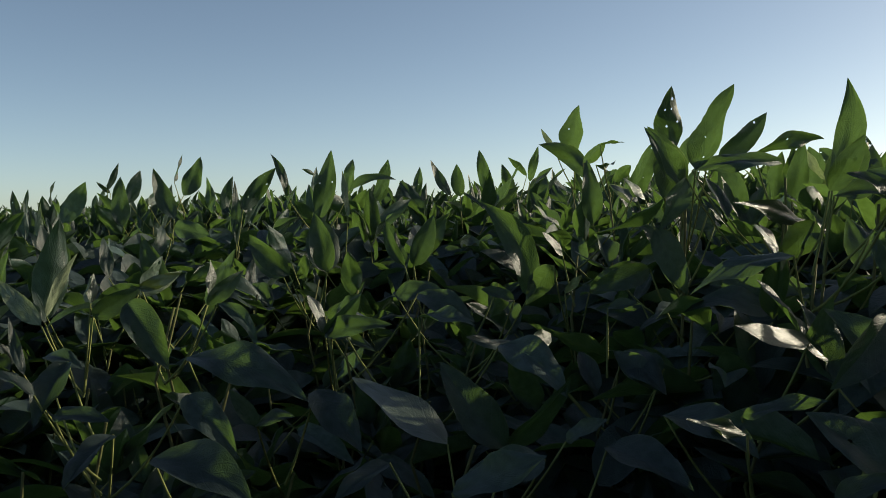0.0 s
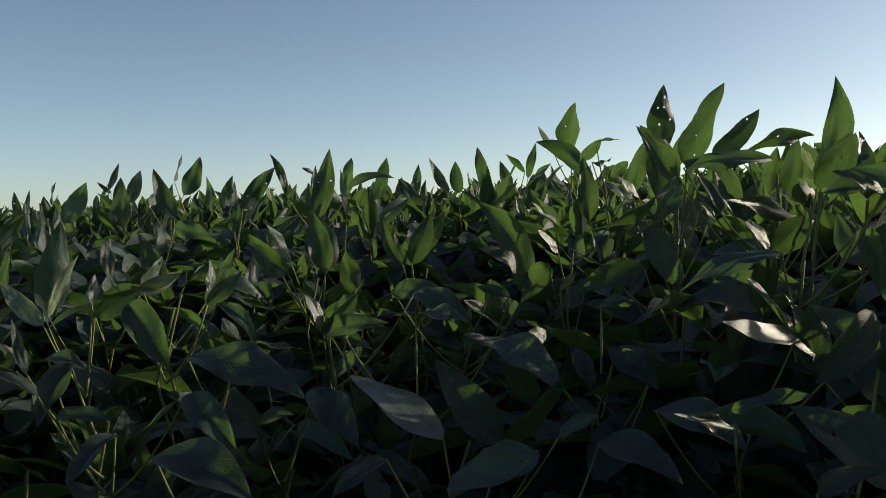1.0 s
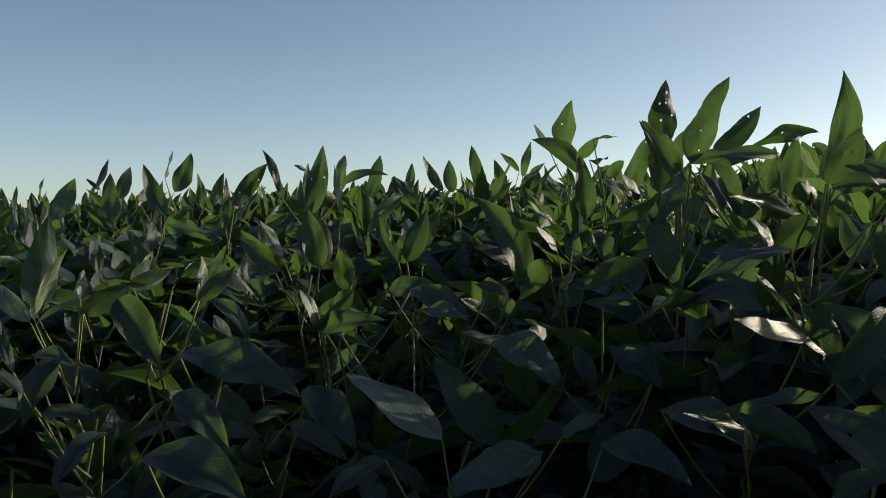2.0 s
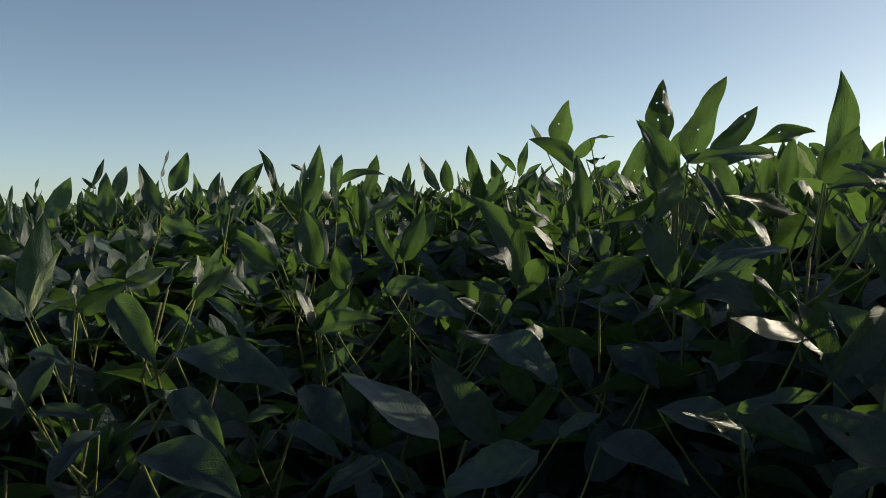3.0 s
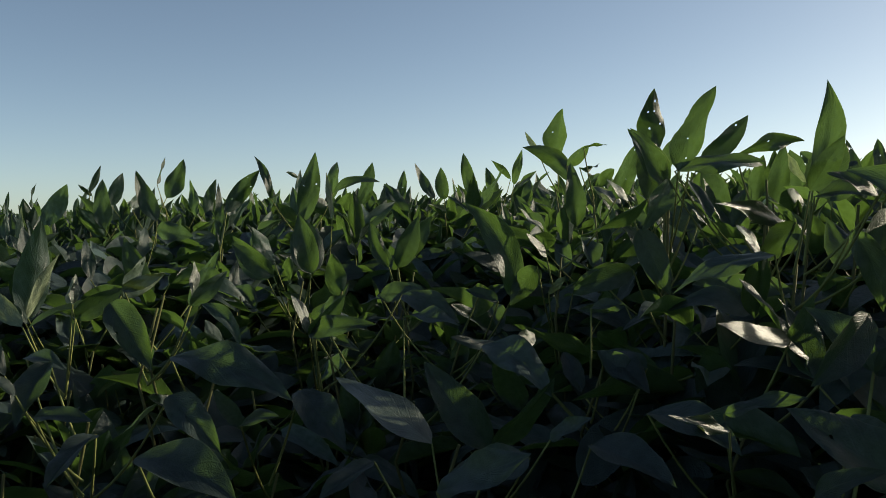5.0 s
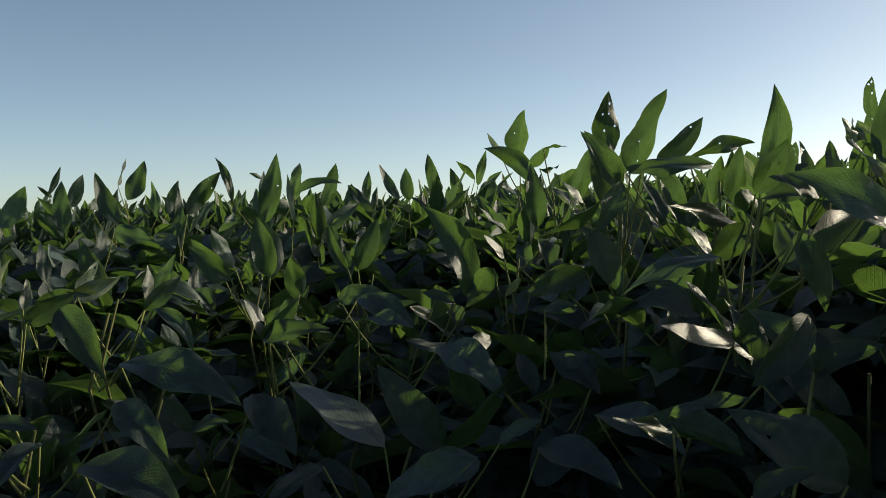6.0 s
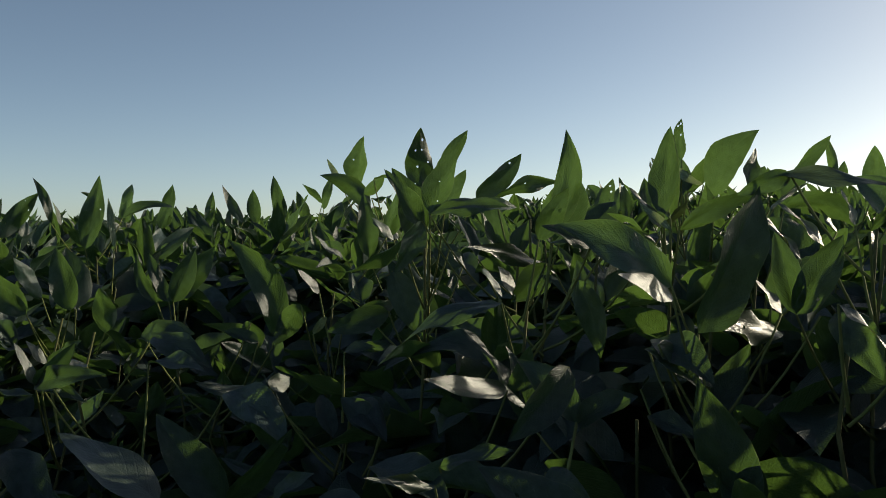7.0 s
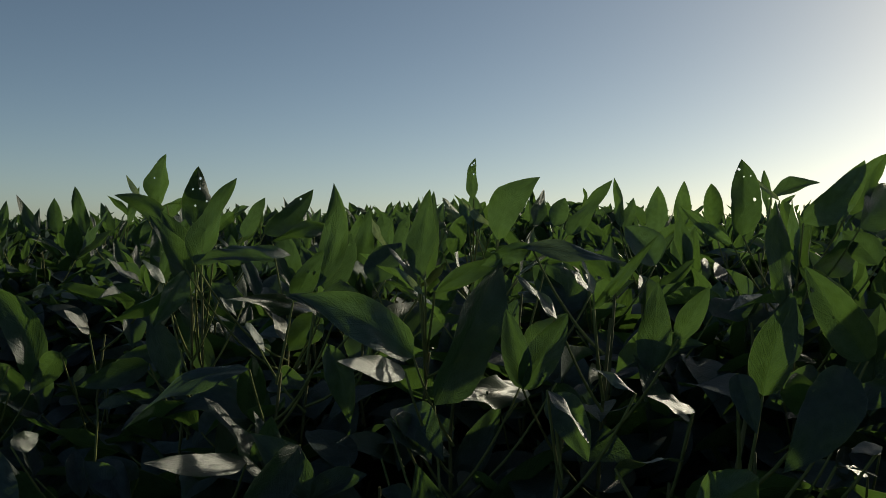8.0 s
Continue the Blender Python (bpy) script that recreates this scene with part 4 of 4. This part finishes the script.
def scatter(seed, d0, d1, a0, a1, gap, kinds):
    """Plants spread over a sector of the field, no two closer than gap."""
    rng = random.Random(seed)
    spots = []
    for _ in range(5000):
        d, a = math.sqrt(rng.uniform(d0**2, d1**2)), radians(rng.uniform(a0, a1))
        x, y = d * math.sin(a), d * math.cos(a)
        if all((x - p) ** 2 + (y - q) ** 2 > gap**2 for p, q in spots):
            spots.append((x, y))
    for i, (x, y) in enumerate(spots):
        s = canopy(x, y) / 0.85 * rng.uniform(0.90, 1.05)
        ob = kinds[i] if i < len(kinds) else copy_thing(kinds[rng.randrange(len(kinds))], Matrix())
        ob.matrix_basis = pose(x, y, 0, 0, 0, rng.uniform(0, 360)) @ Matrix.Diagonal((1, 1, s, 1))


scatter(11, 0.72, 1.6, -45, 75, 0.15, [field_plant(0.85, 900 + k, 17, False) for k in range(7)])
scatter(12, 1.65, 4.4, -44, 74, 0.24, [field_plant(0.85, 950 + k, 17, True) for k in range(10)])


def sight_and_sun_lines():
    """Lines kept clear to fit the view: from the camera's places to the front leaves, and sunward of the pale and the
    topmost ones.
    """
    a, b = [], []
    for h, glossy in FRONT:
        if h.z > 0.80 or glossy:
            for eye in (Vector((0, 0, 0.83)), Vector((0.11, 0, 0.86)), Vector((0.19, 0, 0.91))):
                a.append(eye)
                b.append(h + (eye - h).normalized() * 0.03)
        if glossy or h.z > 0.86:
            a.append(h + sun_dir * (0.3, 0.35, 1.4, 1.4)[glossy])
            b.append(h + sun_dir * 0.03)
    return np.array(a), np.array(b) - np.array(a)


def thin_out():
    """Takes away leaves of the common plants that hide the front leaves from the camera, or that shade the pale ones.
    """
    bpy.context.view_layer.update()
    a, ab = sight_and_sun_lines()

    def crowds(ob, clear):
        c = np.array(sum((ob.matrix_world @ Vector(q) for q in ob.bound_box), Vector()) / 8)
        if np.linalg.norm(c[:2]) > 2.4:
            return False
        s = np.clip(((c - a) * ab).sum(1) / (ab * ab).sum(1), 0, 1)
        return np.linalg.norm(a + ab * s[:, None] - c, axis=1).min() < clear

    for ob in [q for q in scene.objects if q.type == "MESH" and q.parent]:
        if ob.data in SHARED and crowds(ob, 0.040) or ob.data.name.split(".")[0] == "leaf" and crowds(ob, 0.085):
            bpy.data.objects.remove(ob)
    # stalks that have lost their leaflets go too
    bare = [q for q in scene.objects if q.type == "MESH" and q.data.name.startswith("leaf_stalk") and not q.children]
    for ob in bare:
        bpy.data.objects.remove(ob)


thin_out()


def stand(x, y):
    """Height of the crop away from the front plants; 0 in the walked strip and where plants stand one by one."""
    d, az = np.hypot(x, y), np.degrees(np.arctan2(x, y))
    top = np.array([canopy(p, q) for p, q in zip(x, y)])
    # unseen crop behind the camera raised, to block sky light on the near leaves
    top = np.where(y < -0.2, np.maximum(top, 0.97), top) + 0.05 * np.sin(x * 2.1 + 1.3 * np.sin(y * 1.7)) * np.cos(y * 2.3)
    # past 50 degrees mostly unseen crop is added, to block the low sun
    inside = (az > -44) & (az < 74) & (d < 3.6) & (d > 0.6) & ~((az > 50) & (d > 1.0))
    strip = (y > -0.42) & (y < 0.55 - 0.12 * (x > 0)) | (d < 0.5)
    return np.where(inside | strip, 0.0, top)


def far_leaves(name, label, count, r0, r1, even, size0, size1, seed, depth, lower=None):
    """Many simple folded leaves of the crop as one mesh, spread evenly or thinning out with distance; lower: under the tops of the plants that stand one by one, by so much."""
    g = np.random.RandomState(seed)
    d = np.sqrt(g.uniform(r0**2, r1**2, count)) if even else r0 * (r1 / r0) ** g.uniform(0, 1, count)
    a = g.uniform(-math.pi, math.pi, count) if lower is None else np.radians(g.uniform(-46, 76, count))
    x, y = d * np.sin(a), d * np.cos(a)
    top = stand(x, y) if lower is None else np.array([canopy(p, q) for p, q in zip(x, y)]) - lower
    keep = top > 0
    z = np.maximum(0.05, top - depth * g.uniform(0, 1, count) ** (1.5 if lower is None else 1.0) - 0.06)
    if lower is not None:
        p0, p1 = sight_and_sun_lines()
        c = np.stack([x, y, z + 0.01], 1)
        for q, w in zip(p0, p1):
            s = np.clip((c - q) @ w / (w @ w), 0, 1)
            keep &= np.linalg.norm(q + s[:, None] * w - c, axis=1) > 0.065
    x, y, z, d, top = x[keep], y[keep], z[keep], d[keep], top[keep]
    count = len(x)
    size = np.interp(np.log(d), [math.log(r0), math.log(r1)], [size0, size1]) * g.uniform(0.75, 1.2, count)
    az, pt, tw = g.uniform(0, 6.283, count), np.radians(g.normal(45 if lower is None else 8, 28, count)), g.uniform(-0.8, 0.8, count)
    ax = np.stack([np.cos(az) * np.cos(pt), np.sin(az) * np.cos(pt), np.sin(pt)], 1)
    side = np.stack([-np.sin(az), np.cos(az), np.zeros(count)], 1)
    nrm = np.cross(ax, side)
    side, nrm = side * np.cos(tw)[:, None] + nrm * np.sin(tw)[:, None], nrm * np.cos(tw)[:, None] - side * np.sin(tw)[:, None]
    b = np.stack([x, y, z], 1)
    if lower is None:
        steps = [(0.3, 0.24, 0.10, 0.02), (0.68, 0.15, 0.08, 0.02)]
    else:
        b = b - ax * size[:, None] * 0.5
        steps = [(u, 0.25 * half_width(u), 0.07 * half_width(u), 0.05 - 0.3 * (u - 0.45) ** 2) for u in (0.06, 0.16, 0.3, 0.45, 0.6, 0.75, 0.9)]
    rows, faces = [(0, 0, 0)], []
    for k, (u, hw, rise, mid) in enumerate(steps):
        rows += [(u, hw, mid + rise), (u, 0, mid), (u, -hw, mid + rise)]
        i = 3 * k + 1
        faces += [(0, 2, 1), (0, 3, 2)] if k == 0 else [(i - 3, i - 2, i + 1, i), (i - 2, i - 1, i + 2, i + 1)]
    rows.append((1, 0, -0.06))
    n = len(rows)
    faces += [(n - 4, n - 3, n - 1), (n - 3, n - 2, n - 1)]
    pts = np.stack([b + (ax * p + side * q + nrm * s) * size[:, None] for p, q, s in rows], 1).reshape(-1, 3)
    me = bpy.data.meshes.new(name)
    me.from_pydata(pts.tolist(), [], [tuple(n * i + v for v in f) for i in range(count) for f in faces])
    uvs = np.array([(p, 0.5 + q * 2.0) for p, q, s in rows], dtype=np.float32)
    lay = me.uv_layers.new(name="UVMap")
    lay.data.foreach_set("uv", np.tile(uvs[[v for f in faces for v in f]], (count, 1)).ravel())
    if lower is not None:
        me.shade_smooth()
    me.materials.append(LEAF_FAR)
    return tagged(new(name, me), label, "crop", kind="stuff")


far_leaves("soybean_undergrowth", "dark shaded lower leaves between the soybean stems", 22000, 0.62, 2.4, True, 0.10, 0.11, 8, 0.5, 0.02)
far_leaves("soybean_crop", "dense green soybean crop on both sides of the narrow strip", 22000, 0.5, 4.2, True, 0.10, 0.11, 7, 0.8)
far_leaves("soybean_canopy", "dense green soybean canopy stretching away over the field", 120000, 3.6, 15, False, 0.10, 0.12, 5, 0.32)
far_leaves("distant_soybean_canopy", "far green soybean rows reaching the horizon", 50000, 15, 260, False, 0.12, 0.5, 6, 0.30)


def far_crop():
    """The closed crop beyond the leaves that can be told apart: one low uneven sheet out to the horizon."""
    bm = bmesh.new()
    rings, seg, prev = [13.5, 13.8, 15, 17, 20, 24, 30, 40, 60, 100, 200, 500, 1200, 2500], 160, None
    for k, r in enumerate(rings):
        ring = []
        for i in range(seg):
            w = 2 * math.pi * i / seg
            x, y = r * math.sin(w), r * math.cos(w)
            z = 0.03 if k == 0 else 0.66 + 0.08 * noise.noise(Vector((x * 0.7, y * 0.7, 3)))
            ring.append(bm.verts.new((x, y, z)))
        if prev:
            for i in range(seg):
                bm.faces.new((prev[i], prev[(i + 1) % seg], ring[(i + 1) % seg], ring[i]))
        prev = ring
    me = bpy.data.meshes.new("far_crop")
    bm.to_mesh(me)
    bm.free()
    me.materials.append(CROP)
    return tagged(new("far_crop", me), "even green soybean crop far out over the field", "crop", kind="stuff")


far_crop()
